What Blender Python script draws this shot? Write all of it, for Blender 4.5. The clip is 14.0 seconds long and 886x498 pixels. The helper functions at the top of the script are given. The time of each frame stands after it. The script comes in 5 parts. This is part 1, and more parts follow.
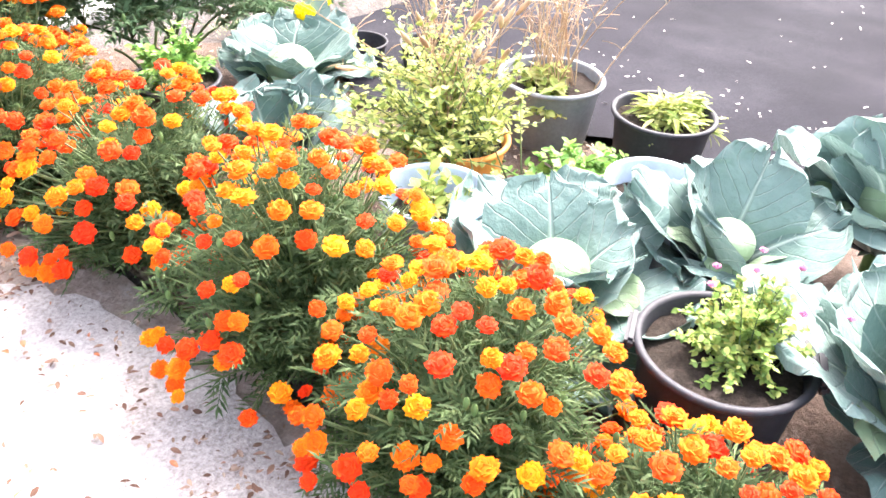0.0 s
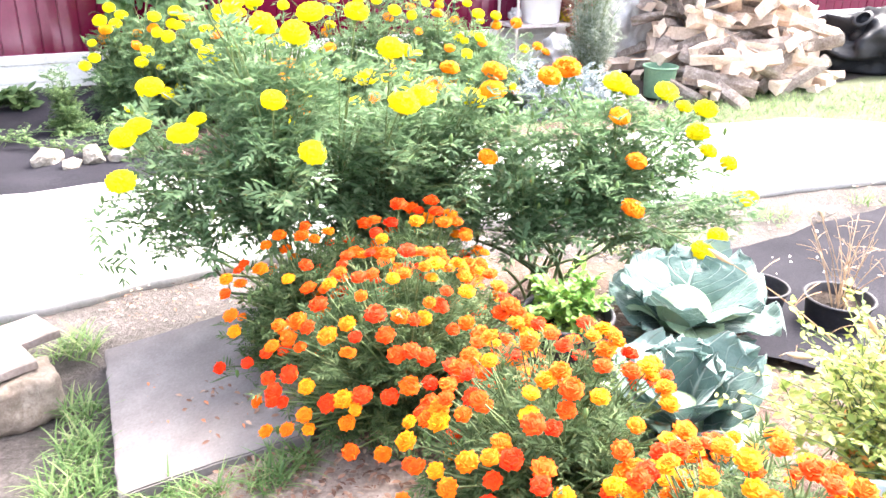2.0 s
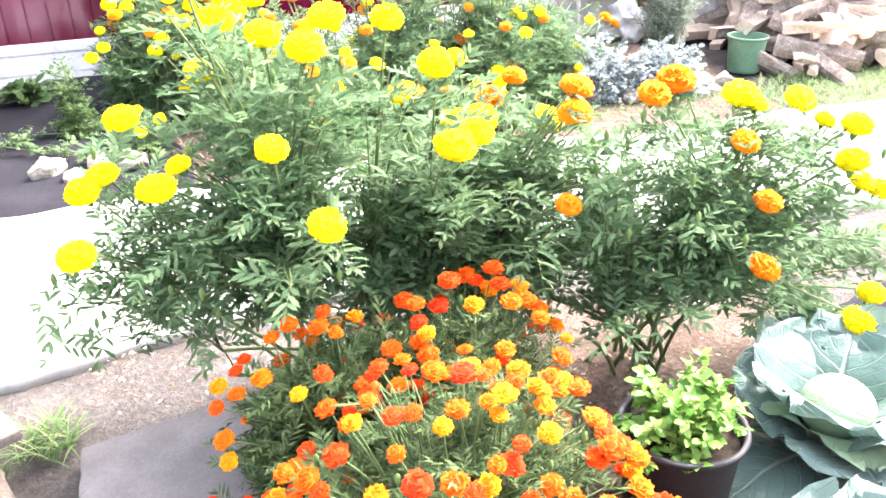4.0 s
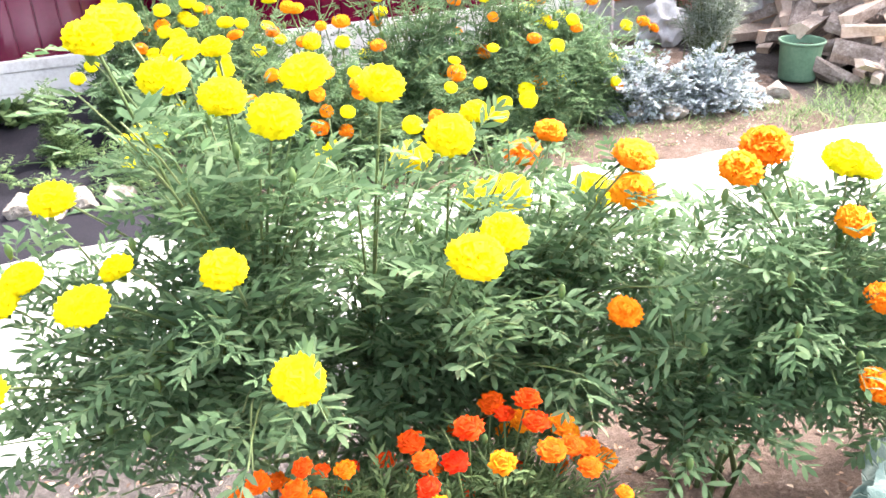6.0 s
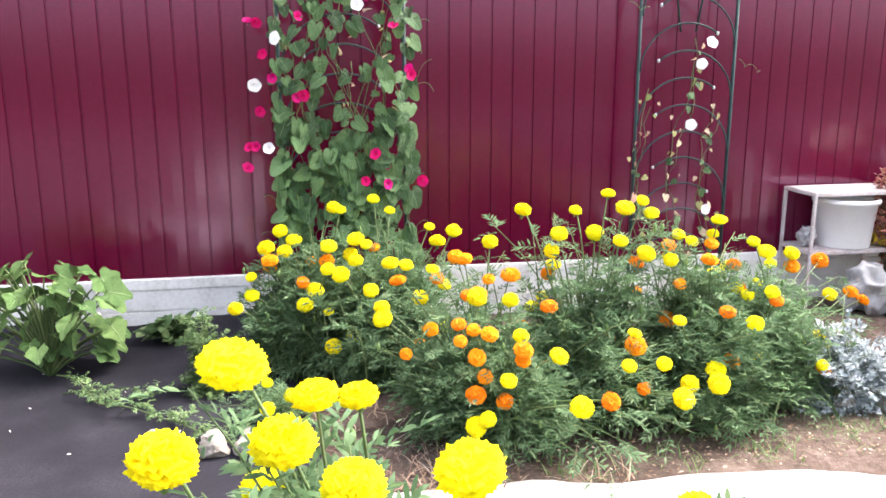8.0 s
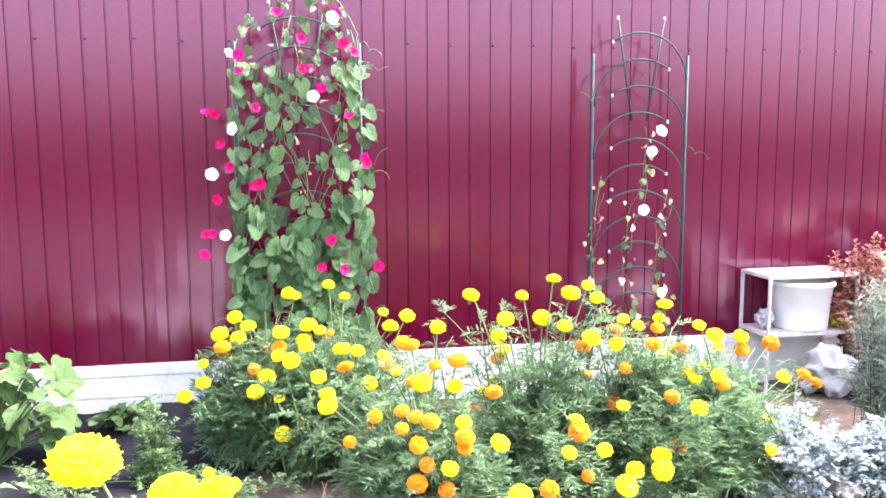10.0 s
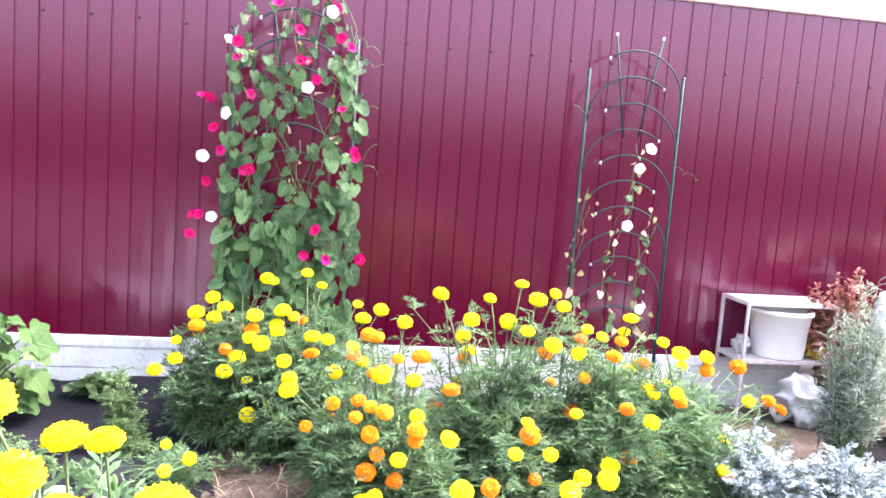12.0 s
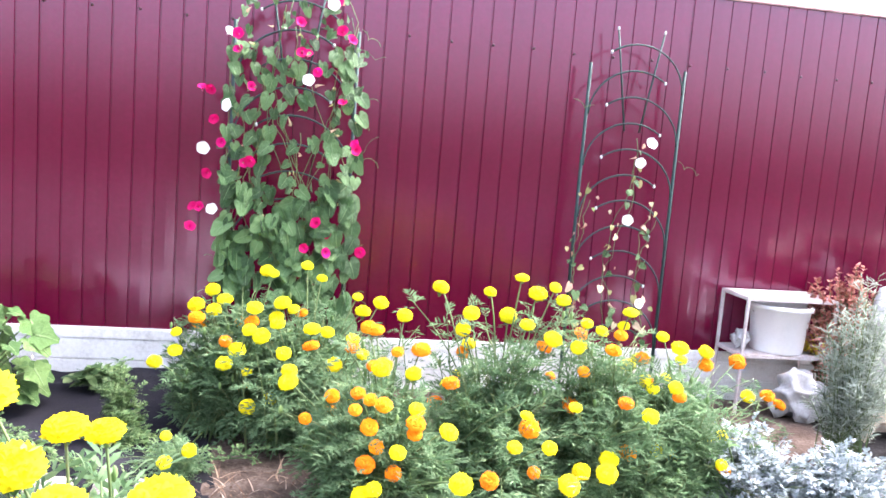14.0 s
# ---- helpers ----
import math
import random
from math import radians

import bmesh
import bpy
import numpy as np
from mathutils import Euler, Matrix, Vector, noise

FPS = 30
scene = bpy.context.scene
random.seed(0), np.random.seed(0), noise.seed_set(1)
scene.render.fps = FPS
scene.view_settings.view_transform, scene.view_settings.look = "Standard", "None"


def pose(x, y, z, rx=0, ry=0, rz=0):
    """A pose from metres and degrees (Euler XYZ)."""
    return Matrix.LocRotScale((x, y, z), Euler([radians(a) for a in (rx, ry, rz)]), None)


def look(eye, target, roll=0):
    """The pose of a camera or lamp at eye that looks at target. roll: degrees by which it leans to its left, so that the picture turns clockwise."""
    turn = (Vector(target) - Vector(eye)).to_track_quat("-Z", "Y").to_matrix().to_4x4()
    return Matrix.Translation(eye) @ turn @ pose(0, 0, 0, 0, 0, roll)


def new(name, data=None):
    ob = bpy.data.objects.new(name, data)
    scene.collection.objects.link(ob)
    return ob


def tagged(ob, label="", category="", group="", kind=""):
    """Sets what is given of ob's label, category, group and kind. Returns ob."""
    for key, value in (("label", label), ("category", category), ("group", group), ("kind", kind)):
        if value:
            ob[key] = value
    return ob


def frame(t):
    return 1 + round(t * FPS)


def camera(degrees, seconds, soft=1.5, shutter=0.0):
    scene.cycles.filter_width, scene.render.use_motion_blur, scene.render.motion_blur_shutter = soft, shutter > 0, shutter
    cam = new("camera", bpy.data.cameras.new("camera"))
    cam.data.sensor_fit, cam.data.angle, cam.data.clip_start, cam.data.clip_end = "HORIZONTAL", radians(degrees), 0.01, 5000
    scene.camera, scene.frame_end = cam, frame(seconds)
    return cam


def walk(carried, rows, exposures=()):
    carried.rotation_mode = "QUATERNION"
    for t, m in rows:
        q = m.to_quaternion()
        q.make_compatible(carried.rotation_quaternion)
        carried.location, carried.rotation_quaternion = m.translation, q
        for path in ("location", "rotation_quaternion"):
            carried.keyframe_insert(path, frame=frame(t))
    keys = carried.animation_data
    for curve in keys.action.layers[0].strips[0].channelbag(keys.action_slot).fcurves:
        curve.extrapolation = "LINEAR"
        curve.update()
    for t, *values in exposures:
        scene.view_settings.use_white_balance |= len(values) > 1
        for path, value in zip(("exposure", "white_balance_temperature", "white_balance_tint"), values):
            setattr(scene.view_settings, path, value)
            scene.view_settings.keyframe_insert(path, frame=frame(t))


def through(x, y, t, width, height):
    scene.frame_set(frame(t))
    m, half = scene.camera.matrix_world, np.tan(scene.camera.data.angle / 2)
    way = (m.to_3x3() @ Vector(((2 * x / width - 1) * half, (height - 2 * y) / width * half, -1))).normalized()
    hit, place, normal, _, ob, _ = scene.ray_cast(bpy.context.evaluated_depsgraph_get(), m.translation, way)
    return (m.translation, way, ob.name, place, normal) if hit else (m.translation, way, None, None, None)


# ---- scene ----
cam = camera(56.5, 14.0, 1.6)
PATH = [
    (0, (0.996, 0.264, 1.142), (2.250, 1.332, 0.007), 4.0),
    (0.5, (0.941, 0.361, 1.184), (2.163, 1.552, 0.141), 0.8),
    (1, (0.874, 0.453, 1.194), (2.036, 1.783, 0.255), -2.0),
    (1.5, (0.848, 0.513, 1.212), (1.863, 2.016, 0.368), -1.5),
    (2, (0.954, 0.626, 1.203), (1.770, 2.269, 0.408), 1.2),
    (2.5, (1.059, 0.721, 1.189), (1.720, 2.416, 0.358), 0.7),
    (3, (1.111, 0.887, 1.186), (1.799, 2.556, 0.325), -0.8),
    (3.2, (1.115, 0.974, 1.201), (1.830, 2.636, 0.347), -1.0),
    (5.3, (1.385, 1.376, 1.205), (2.019, 3.011, 0.243), -1.1),
    (5.5, (1.396, 1.429, 1.203), (2.039, 3.060, 0.241), -1.3),
    (6, (1.370, 1.575, 1.216), (1.998, 3.242, 0.306), -2.2),
    (6.5, (1.357, 1.693, 1.225), (1.931, 3.423, 0.402), -1.7),
    (7, (1.418, 1.864, 1.257), (1.847, 3.698, 0.585), -0.6),
    (7.5, (1.442, 1.949, 1.287), (1.755, 3.852, 0.756), 0.1),
    (8, (1.446, 1.981, 1.314), (1.784, 3.901, 0.869), -0.1),
    (8.5, (1.438, 1.988, 1.322), (1.827, 3.910, 0.927), -0.6),
    (9, (1.506, 1.972, 1.339), (1.896, 3.905, 1.006), -1.0),
    (9.2, (1.527, 1.963, 1.339), (1.911, 3.902, 1.034), -1.4),
    (11.3, (1.727, 1.851, 1.326), (2.044, 3.813, 1.100), 3.0),
    (11.5, (1.740, 1.843, 1.325), (2.057, 3.804, 1.089), 3.3),
    (12, (1.742, 1.841, 1.324), (2.077, 3.798, 1.083), 4.3),
    (12.5, (1.743, 1.838, 1.325), (2.065, 3.797, 1.085), 4.6),
    (13, (1.743, 1.837, 1.326), (2.069, 3.796, 1.083), 4.6),
    (13.5, (1.743, 1.840, 1.325), (2.076, 3.796, 1.077), 4.5),
    (14, (1.741, 1.841, 1.324), (2.077, 3.796, 1.067), 4.6),
]
EXPOSURES = [(0, 3.22, 6500, 14), (1.5, 3.42, 6500, 14), (2.5, 3.55, 6500, 14), (3.2, 3.55, 6500, 14), (5.3, 3.18, 6500, 14), (6.5, 2.82, 6500, 14), (7.5, 2.58, 6500, 14), (8.2, 2.66, 6500, 14), (9, 3.55, 6250, 16), (11.5, 3.16, 6100, 18), (14, 3.13, 6100, 18)]
walk(cam, [(t, look(eye, target, roll)) for t, eye, target, roll in PATH], EXPOSURES)

# ---- world and sun ----
world = bpy.data.worlds.new("sky")
scene.world = world
world.use_nodes = True
wn, wl = world.node_tree.nodes, world.node_tree.links
sky = wn.new("ShaderNodeTexSky")
sky.sky_type = "NISHITA"
sky.sun_disc = False
sky.sun_elevation, sky.sun_rotation = radians(52), radians(75)
sky.dust_density, sky.air_density, sky.ozone_density = 6.0, 1.0, 0.6
haze = wn.new("ShaderNodeHueSaturation")
haze.inputs["Saturation"].default_value = 0.55
wl.new(sky.outputs[0], haze.inputs["Color"])
wl.new(haze.outputs[0], wn["Background"].inputs[0])
wn["Background"].inputs[1].default_value = 0.15
sun = new("sun", bpy.data.lights.new("sun", "SUN"))
sun.data.energy, sun.data.angle, sun.data.color = 1.15, radians(24), (1.0, 0.97, 0.92)
sun.matrix_world = look((5.8, 1.6, 7.6), (0, 0, 0))

# ---- materials ----
def nodes_of(name):
    m = bpy.data.materials.new(name)
    m.use_nodes = True
    return m, m.node_tree.nodes, m.node_tree.links, m.node_tree.nodes["Principled BSDF"]


def ramp(n, l, fac, stops):
    r = n.new("ShaderNodeValToRGB")
    e = r.color_ramp.elements
    while len(e) < len(stops):
        e.new(0.5)
    for k, (p, c) in enumerate(stops):
        e[k].position, e[k].color = p, (*c, 1)
    l.new(fac, r.inputs[0])
    return r.outputs[0]


def noise_tex(n, l, scale, detail=4, vec=None, rough=0.6):
    t = n.new("ShaderNodeTexNoise")
    t.inputs["Scale"].default_value, t.inputs["Detail"].default_value, t.inputs["Roughness"].default_value = scale, detail, rough
    if vec is not None:
        l.new(vec, t.inputs["Vector"])
    return t.outputs[0]


def mixc(n, l, fac, a, b, mode="MIX"):
    m = n.new("ShaderNodeMix")
    m.data_type, m.blend_type = "RGBA", mode
    for sock, v in ((m.inputs[0], fac), (m.inputs[6], a), (m.inputs[7], b)):
        if isinstance(v, (int, float)):
            sock.default_value = v
        elif isinstance(v, tuple):
            sock.default_value = (*v, 1)
        else:
            l.new(v, sock)
    return m.outputs[2]


def mathn(n, l, op, a, b=None, c=None, clamp=False):
    m = n.new("ShaderNodeMath")
    m.operation, m.use_clamp = op, clamp
    for sock, v in zip(m.inputs, (a, b, c)):
        if v is None:
            continue
        if isinstance(v, (int, float)):
            sock.default_value = v
        else:
            l.new(v, sock)
    return m.outputs[0]


def bump(n, l, p, height, strength, dist=0.01):
    b = n.new("ShaderNodeBump")
    b.inputs["Strength"].default_value, b.inputs["Distance"].default_value = strength, dist
    l.new(height, b.inputs["Height"])
    l.new(b.outputs[0], p.inputs["Normal"])


def surface(name, dark, mid, light, coarse, fine, rough=0.8, relief=0.4, dist=0.01, metallic=0.0, spec=0.4, mottling=0.5):
    """A mottled solid: broad stains and fine grain over three tones."""
    m, n, l, p = nodes_of(name)
    pos = n.new("ShaderNodeTexCoord").outputs["Object"]
    big, small = noise_tex(n, l, coarse, 5, pos), noise_tex(n, l, fine, 6, pos, 0.7)
    f = mathn(n, l, "ADD", mathn(n, l, "MULTIPLY", big, mottling), mathn(n, l, "MULTIPLY", small, 1 - mottling))
    l.new(ramp(n, l, f, [(0.32, dark), (0.5, mid), (0.68, light)]), p.inputs["Base Color"])
    p.inputs["Roughness"].default_value, p.inputs["Metallic"].default_value = rough, metallic
    p.inputs["Specular IOR Level"].default_value = spec
    bump(n, l, p, f, relief, dist)
    return m


def leafy(name, tones, rough=0.55, through=0.35, spec=0.4, grain=60):
    """Foliage: each leaf its own tone, fine grain, and light shining through."""
    m, n, l, p = nodes_of(name)
    geo, info = n.new("ShaderNodeNewGeometry"), n.new("ShaderNodeObjectInfo")
    f = mathn(n, l, "FRACT", mathn(n, l, "ADD", geo.outputs["Random Per Island"], info.outputs["Random"]))
    g = noise_tex(n, l, grain, 4, n.new("ShaderNodeTexCoord").outputs["Object"])
    f = mathn(n, l, "ADD", mathn(n, l, "MULTIPLY", f, 0.75), mathn(n, l, "MULTIPLY", g, 0.25))
    c = ramp(n, l, f, [(k / (len(tones) - 1) * 0.8 + 0.1, t) for k, t in enumerate(tones)])
    l.new(c, p.inputs["Base Color"])
    p.inputs["Roughness"].default_value, p.inputs["Specular IOR Level"].default_value = rough, spec
    bump(n, l, p, g, 0.25, 0.002)
    tr, mx = n.new("ShaderNodeBsdfTranslucent"), n.new("ShaderNodeMixShader")
    l.new(c, tr.inputs[0])
    mx.inputs[0].default_value = through
    l.new(p.outputs[0], mx.inputs[1])
    l.new(tr.outputs[0], mx.inputs[2])
    l.new(mx.outputs[0], n["Material Output"].inputs[0])
    return m


def petals(name, tones, base, through=0.3, reach=1.0, depth=0.5):
    """Ruffled petals: a tone for each flower, deeper at the petal's foot, by UV."""
    m, n, l, p = nodes_of(name)
    info, geo = n.new("ShaderNodeObjectInfo"), n.new("ShaderNodeNewGeometry")
    f = mathn(n, l, "ADD", info.outputs["Random"], mathn(n, l, "MULTIPLY_ADD", geo.outputs["Random Per Island"], 0.22, -0.11))
    c = ramp(n, l, f, [(k / (len(tones) - 1), t) for k, t in enumerate(tones)])
    sep = n.new("ShaderNodeSeparateXYZ")
    l.new(n.new("ShaderNodeUVMap").outputs[0], sep.inputs[0])
    foot = mathn(n, l, "SUBTRACT", reach, mathn(n, l, "MULTIPLY", sep.outputs[1], 1.5), clamp=True)
    c = mixc(n, l, mathn(n, l, "MULTIPLY", foot, depth), c, base)
    l.new(c, p.inputs["Base Color"])
    p.inputs["Roughness"].default_value, p.inputs["Specular IOR Level"].default_value = 0.7, 0.2
    tr, mx = n.new("ShaderNodeBsdfTranslucent"), n.new("ShaderNodeMixShader")
    l.new(c, tr.inputs[0])
    mx.inputs[0].default_value = through
    l.new(p.outputs[0], mx.inputs[1])
    l.new(tr.outputs[0], mx.inputs[2])
    l.new(mx.outputs[0], n["Material Output"].inputs[0])
    return m


def veined(name, tones, vein, rough=0.5, laterals=6.0, bloom=0.0, side=0.3):
    """Broad leaf with a pale midrib and side veins, laid out by UV (across, along)."""
    m, n, l, p = nodes_of(name)
    sep = n.new("ShaderNodeSeparateXYZ")
    l.new(n.new("ShaderNodeUVMap").outputs[0], sep.inputs[0])
    off = mathn(n, l, "ABSOLUTE", mathn(n, l, "SUBTRACT", sep.outputs[0], 0.5))
    wob = noise_tex(n, l, 9, 3, n.new("ShaderNodeTexCoord").outputs["Object"])
    mid = mathn(n, l, "SUBTRACT", 1.0, mathn(n, l, "DIVIDE", off, mathn(n, l, "MULTIPLY_ADD", sep.outputs[1], -0.028, 0.04)), clamp=True)
    saw = mathn(n, l, "FRACT", mathn(n, l, "ADD", mathn(n, l, "MULTIPLY_ADD", off, -laterals * 0.9, mathn(n, l, "MULTIPLY", sep.outputs[1], laterals)), mathn(n, l, "MULTIPLY", wob, 0.7)))
    lat = mathn(n, l, "SUBTRACT", 1.0, mathn(n, l, "MULTIPLY", mathn(n, l, "ABSOLUTE", mathn(n, l, "SUBTRACT", saw, 0.5)), 15.0), clamp=True)
    lat = mathn(n, l, "MULTIPLY", lat, side)
    v = mathn(n, l, "MAXIMUM", mid, lat)
    info = n.new("ShaderNodeObjectInfo")
    g = noise_tex(n, l, 22, 5, n.new("ShaderNodeTexCoord").outputs["Object"])
    f = mathn(n, l, "ADD", mathn(n, l, "MULTIPLY", info.outputs["Random"], 0.5), mathn(n, l, "MULTIPLY", g, 0.5))
    c = ramp(n, l, f, [(k / (len(tones) - 1) * 0.6 + 0.2, t) for k, t in enumerate(tones)])
    c = mixc(n, l, v, c, vein)
    l.new(c, p.inputs["Base Color"])
    p.inputs["Roughness"].default_value = rough
    if bloom:
        p.inputs["Sheen Weight"].default_value, p.inputs["Sheen Roughness"].default_value = bloom, 0.5
    bump(n, l, p, mathn(n, l, "ADD", v, mathn(n, l, "MULTIPLY", g, 1.4)), 0.8, 0.008)
    tr, mx = n.new("ShaderNodeBsdfTranslucent"), n.new("ShaderNodeMixShader")
    l.new(c, tr.inputs[0])
    mx.inputs[0].default_value = 0.15
    l.new(p.outputs[0], mx.inputs[1])
    l.new(tr.outputs[0], mx.inputs[2])
    l.new(mx.outputs[0], n["Material Output"].inputs[0])
    return m


SOIL = surface("soil", (0.042, 0.036, 0.034), (0.085, 0.074, 0.069), (0.165, 0.148, 0.139), 3.0, 60, 0.95, 1.0, 0.025, 0.0, 0.2)
MULCH = surface("mulch", (0.045, 0.030, 0.023), (0.105, 0.074, 0.060), (0.20, 0.155, 0.13), 9.0, 70, 0.95, 1.0, 0.018, 0.0, 0.15)
POTSOIL = surface("potting_soil", (0.012, 0.009, 0.008), (0.032, 0.025, 0.021), (0.085, 0.066, 0.055), 8.0, 90, 1.0, 0.9, 0.012, 0.0, 0.08)
UNSEEN_HEDGE = surface("unseen_hedge", (0.012, 0.02, 0.012), (0.03, 0.045, 0.025), (0.06, 0.08, 0.045), 2.0, 20, 0.95, 0.9, 0.05)
CONCRETE = surface("concrete", (0.36, 0.345, 0.33), (0.48, 0.465, 0.45), (0.60, 0.585, 0.57), 2.5, 90, 0.9, 0.35, 0.005)
GRIT = surface("grit", (0.20, 0.16, 0.14), (0.48, 0.43, 0.405), (0.70, 0.655, 0.63), 7.0, 110, 0.95, 1.0, 0.012, 0.0, 0.2, mottling=0.35)
GRITTY_SOIL = surface("gritty_soil", (0.12, 0.085, 0.068), (0.25, 0.195, 0.165), (0.43, 0.37, 0.335), 7.0, 65, 0.95, 1.0, 0.012, 0.0, 0.2)
SLATE = surface("slate", (0.115, 0.100, 0.094), (0.168, 0.15, 0.143), (0.25, 0.227, 0.217), 4.0, 140, 0.9, 0.35, 0.003, 0.0, 0.15, mottling=0.65)
FABRIC = surface("black_fabric", (0.011, 0.0105, 0.0135), (0.019, 0.018, 0.023), (0.038, 0.036, 0.043), 2.5, 160, 0.88, 0.5, 0.004, 0.0, 0.06)
PLINTH = surface("whitewash", (0.50, 0.47, 0.45), (0.74, 0.72, 0.70), (0.84, 0.83, 0.82), 5.0, 45, 0.85, 0.5, 0.006)
ROCK = surface("limestone", (0.15, 0.125, 0.10), (0.30, 0.265, 0.225), (0.48, 0.445, 0.40), 8.0, 50, 0.9, 1.0, 0.014)
BLOCK = surface("rough_block", (0.12, 0.092, 0.07), (0.22, 0.178, 0.142), (0.36, 0.31, 0.26), 11, 60, 0.95, 1.0, 0.012)
STEEL = surface("painted_steel", (0.34, 0.22, 0.19), (0.58, 0.52, 0.51), (0.72, 0.69, 0.69), 14, 90, 0.5, 0.15, 0.002)
TUBE = surface("green_tube", (0.006, 0.024, 0.024), (0.010, 0.036, 0.034), (0.02, 0.055, 0.05), 14, 90, 0.6, 0.1, 0.001)
WOOD = surface("split_wood", (0.40, 0.28, 0.20), (0.62, 0.49, 0.39), (0.80, 0.70, 0.60), 7, 60, 0.85, 0.6, 0.006)
BARK = surface("bark", (0.09, 0.065, 0.05), (0.24, 0.19, 0.16), (0.48, 0.43, 0.39), 14, 80, 0.95, 0.9, 0.012)
OLDPLANK = surface("weathered_plank", (0.11, 0.088, 0.078), (0.19, 0.158, 0.142), (0.29, 0.255, 0.235), 9, 80, 0.9, 0.5, 0.005)
BLACK_PLASTIC = surface("black_plastic", (0.018, 0.018, 0.022), (0.028, 0.027, 0.033), (0.05, 0.048, 0.055), 7, 80, 0.62, 0.15, 0.002, 0.0, 0.3)
GRAY_PLASTIC = surface("gray_plastic", (0.12, 0.125, 0.135), (0.17, 0.175, 0.185), (0.23, 0.235, 0.245), 7, 80, 0.5, 0.15, 0.002)
BLUE_PLASTIC = surface("pale_blue_plastic", (0.40, 0.50, 0.62), (0.50, 0.60, 0.72), (0.60, 0.69, 0.80), 7, 80, 0.5, 0.15, 0.002)
TERRACOTTA = surface("orange_plastic", (0.62, 0.22, 0.04), (0.78, 0.30, 0.06), (0.86, 0.40, 0.10), 7, 80, 0.55, 0.15, 0.002)
WHITE_PLASTIC = surface("white_plastic", (0.80, 0.80, 0.80), (0.85, 0.85, 0.85), (0.88, 0.88, 0.88), 7, 60, 0.4, 0.1, 0.002)
GREEN_PLASTIC = surface("green_plastic", (0.08, 0.16, 0.10), (0.12, 0.22, 0.14), (0.17, 0.28, 0.19), 7, 60, 0.55, 0.1, 0.002)
FOIL = surface("foil_film", (0.30, 0.29, 0.29), (0.42, 0.41, 0.41), (0.56, 0.55, 0.55), 5, 60, 0.4, 0.4, 0.006)
BAG = surface("bag_film", (0.010, 0.011, 0.014), (0.016, 0.017, 0.021), (0.026, 0.028, 0.034), 6, 70, 0.6, 0.2, 0.004, 0.0, 0.3)
CLOTH = surface("yellow_cloth", (0.62, 0.45, 0.02), (0.80, 0.62, 0.04), (0.86, 0.72, 0.10), 9, 120, 0.9, 0.5, 0.004)
DRY = leafy("dry_stalk", [(0.30, 0.18, 0.10), (0.48, 0.32, 0.19), (0.62, 0.47, 0.30)], 0.8, 0.15)
STEM = leafy("stem", [(0.05, 0.09, 0.03), (0.10, 0.15, 0.05), (0.16, 0.20, 0.08)], 0.6, 0.1)
CALYX = leafy("calyx", [(0.08, 0.15, 0.04), (0.14, 0.22, 0.07)], 0.6, 0.1)
TAGETES = leafy("tagetes_leaf", [(0.072, 0.135, 0.062), (0.104, 0.182, 0.088), (0.142, 0.228, 0.114), (0.20, 0.285, 0.152)], 0.6, 0.5, 0.18)
TAGETES_FRENCH = leafy("french_leaf", [(0.040, 0.070, 0.028), (0.060, 0.100, 0.038), (0.085, 0.132, 0.052), (0.125, 0.168, 0.072)], 0.6, 0.38, 0.15)
HERB = leafy("herb_leaf", [(0.11, 0.20, 0.04), (0.19, 0.30, 0.06), (0.30, 0.39, 0.09), (0.44, 0.44, 0.13)], 0.6, 0.4)
MINT = leafy("mint_leaf", [(0.08, 0.20, 0.04), (0.14, 0.30, 0.05), (0.22, 0.40, 0.08), (0.32, 0.46, 0.12)], 0.5, 0.4)
WEED = leafy("weed_leaf", [(0.05, 0.10, 0.035), (0.09, 0.16, 0.055), (0.14, 0.22, 0.08), (0.20, 0.27, 0.11)], 0.6, 0.35)
PALE = leafy("yellowing_leaf", [(0.17, 0.25, 0.055), (0.31, 0.38, 0.09), (0.44, 0.47, 0.14), (0.56, 0.52, 0.22)], 0.65, 0.42)
SILVER = leafy("silver_leaf", [(0.15, 0.19, 0.19), (0.23, 0.275, 0.28), (0.32, 0.36, 0.38), (0.45, 0.48, 0.51)], 0.85, 0.15, 0.2)
SAGE = leafy("sage_leaf", [(0.20, 0.24, 0.19), (0.30, 0.34, 0.28), (0.42, 0.46, 0.39)], 0.7, 0.25)
RUST = leafy("rusty_bloom", [(0.30, 0.09, 0.07), (0.46, 0.18, 0.14), (0.60, 0.32, 0.27)], 0.85, 0.3)
HUMUS = leafy("brown_scrap", [(0.07, 0.035, 0.022), (0.15, 0.075, 0.05), (0.25, 0.14, 0.095), (0.40, 0.29, 0.22)], 0.9, 0.1)
WILT = leafy("wilted_leaf", [(0.20, 0.26, 0.08), (0.46, 0.40, 0.18), (0.62, 0.50, 0.34), (0.55, 0.30, 0.22)], 0.8, 0.3)
GRASS = leafy("grass_blade", [(0.055, 0.115, 0.032), (0.09, 0.17, 0.045), (0.14, 0.23, 0.07), (0.27, 0.30, 0.14)], 0.6, 0.4)
STRAW = leafy("litter", [(0.10, 0.055, 0.035), (0.20, 0.12, 0.08), (0.33, 0.23, 0.16), (0.52, 0.42, 0.34)], 0.9, 0.1)
YELLOW = petals("yellow_petals", [(0.95, 0.80, 0.003), (0.95, 0.86, 0.004), (0.96, 0.91, 0.006)], (0.92, 0.70, 0.0), 0.5)
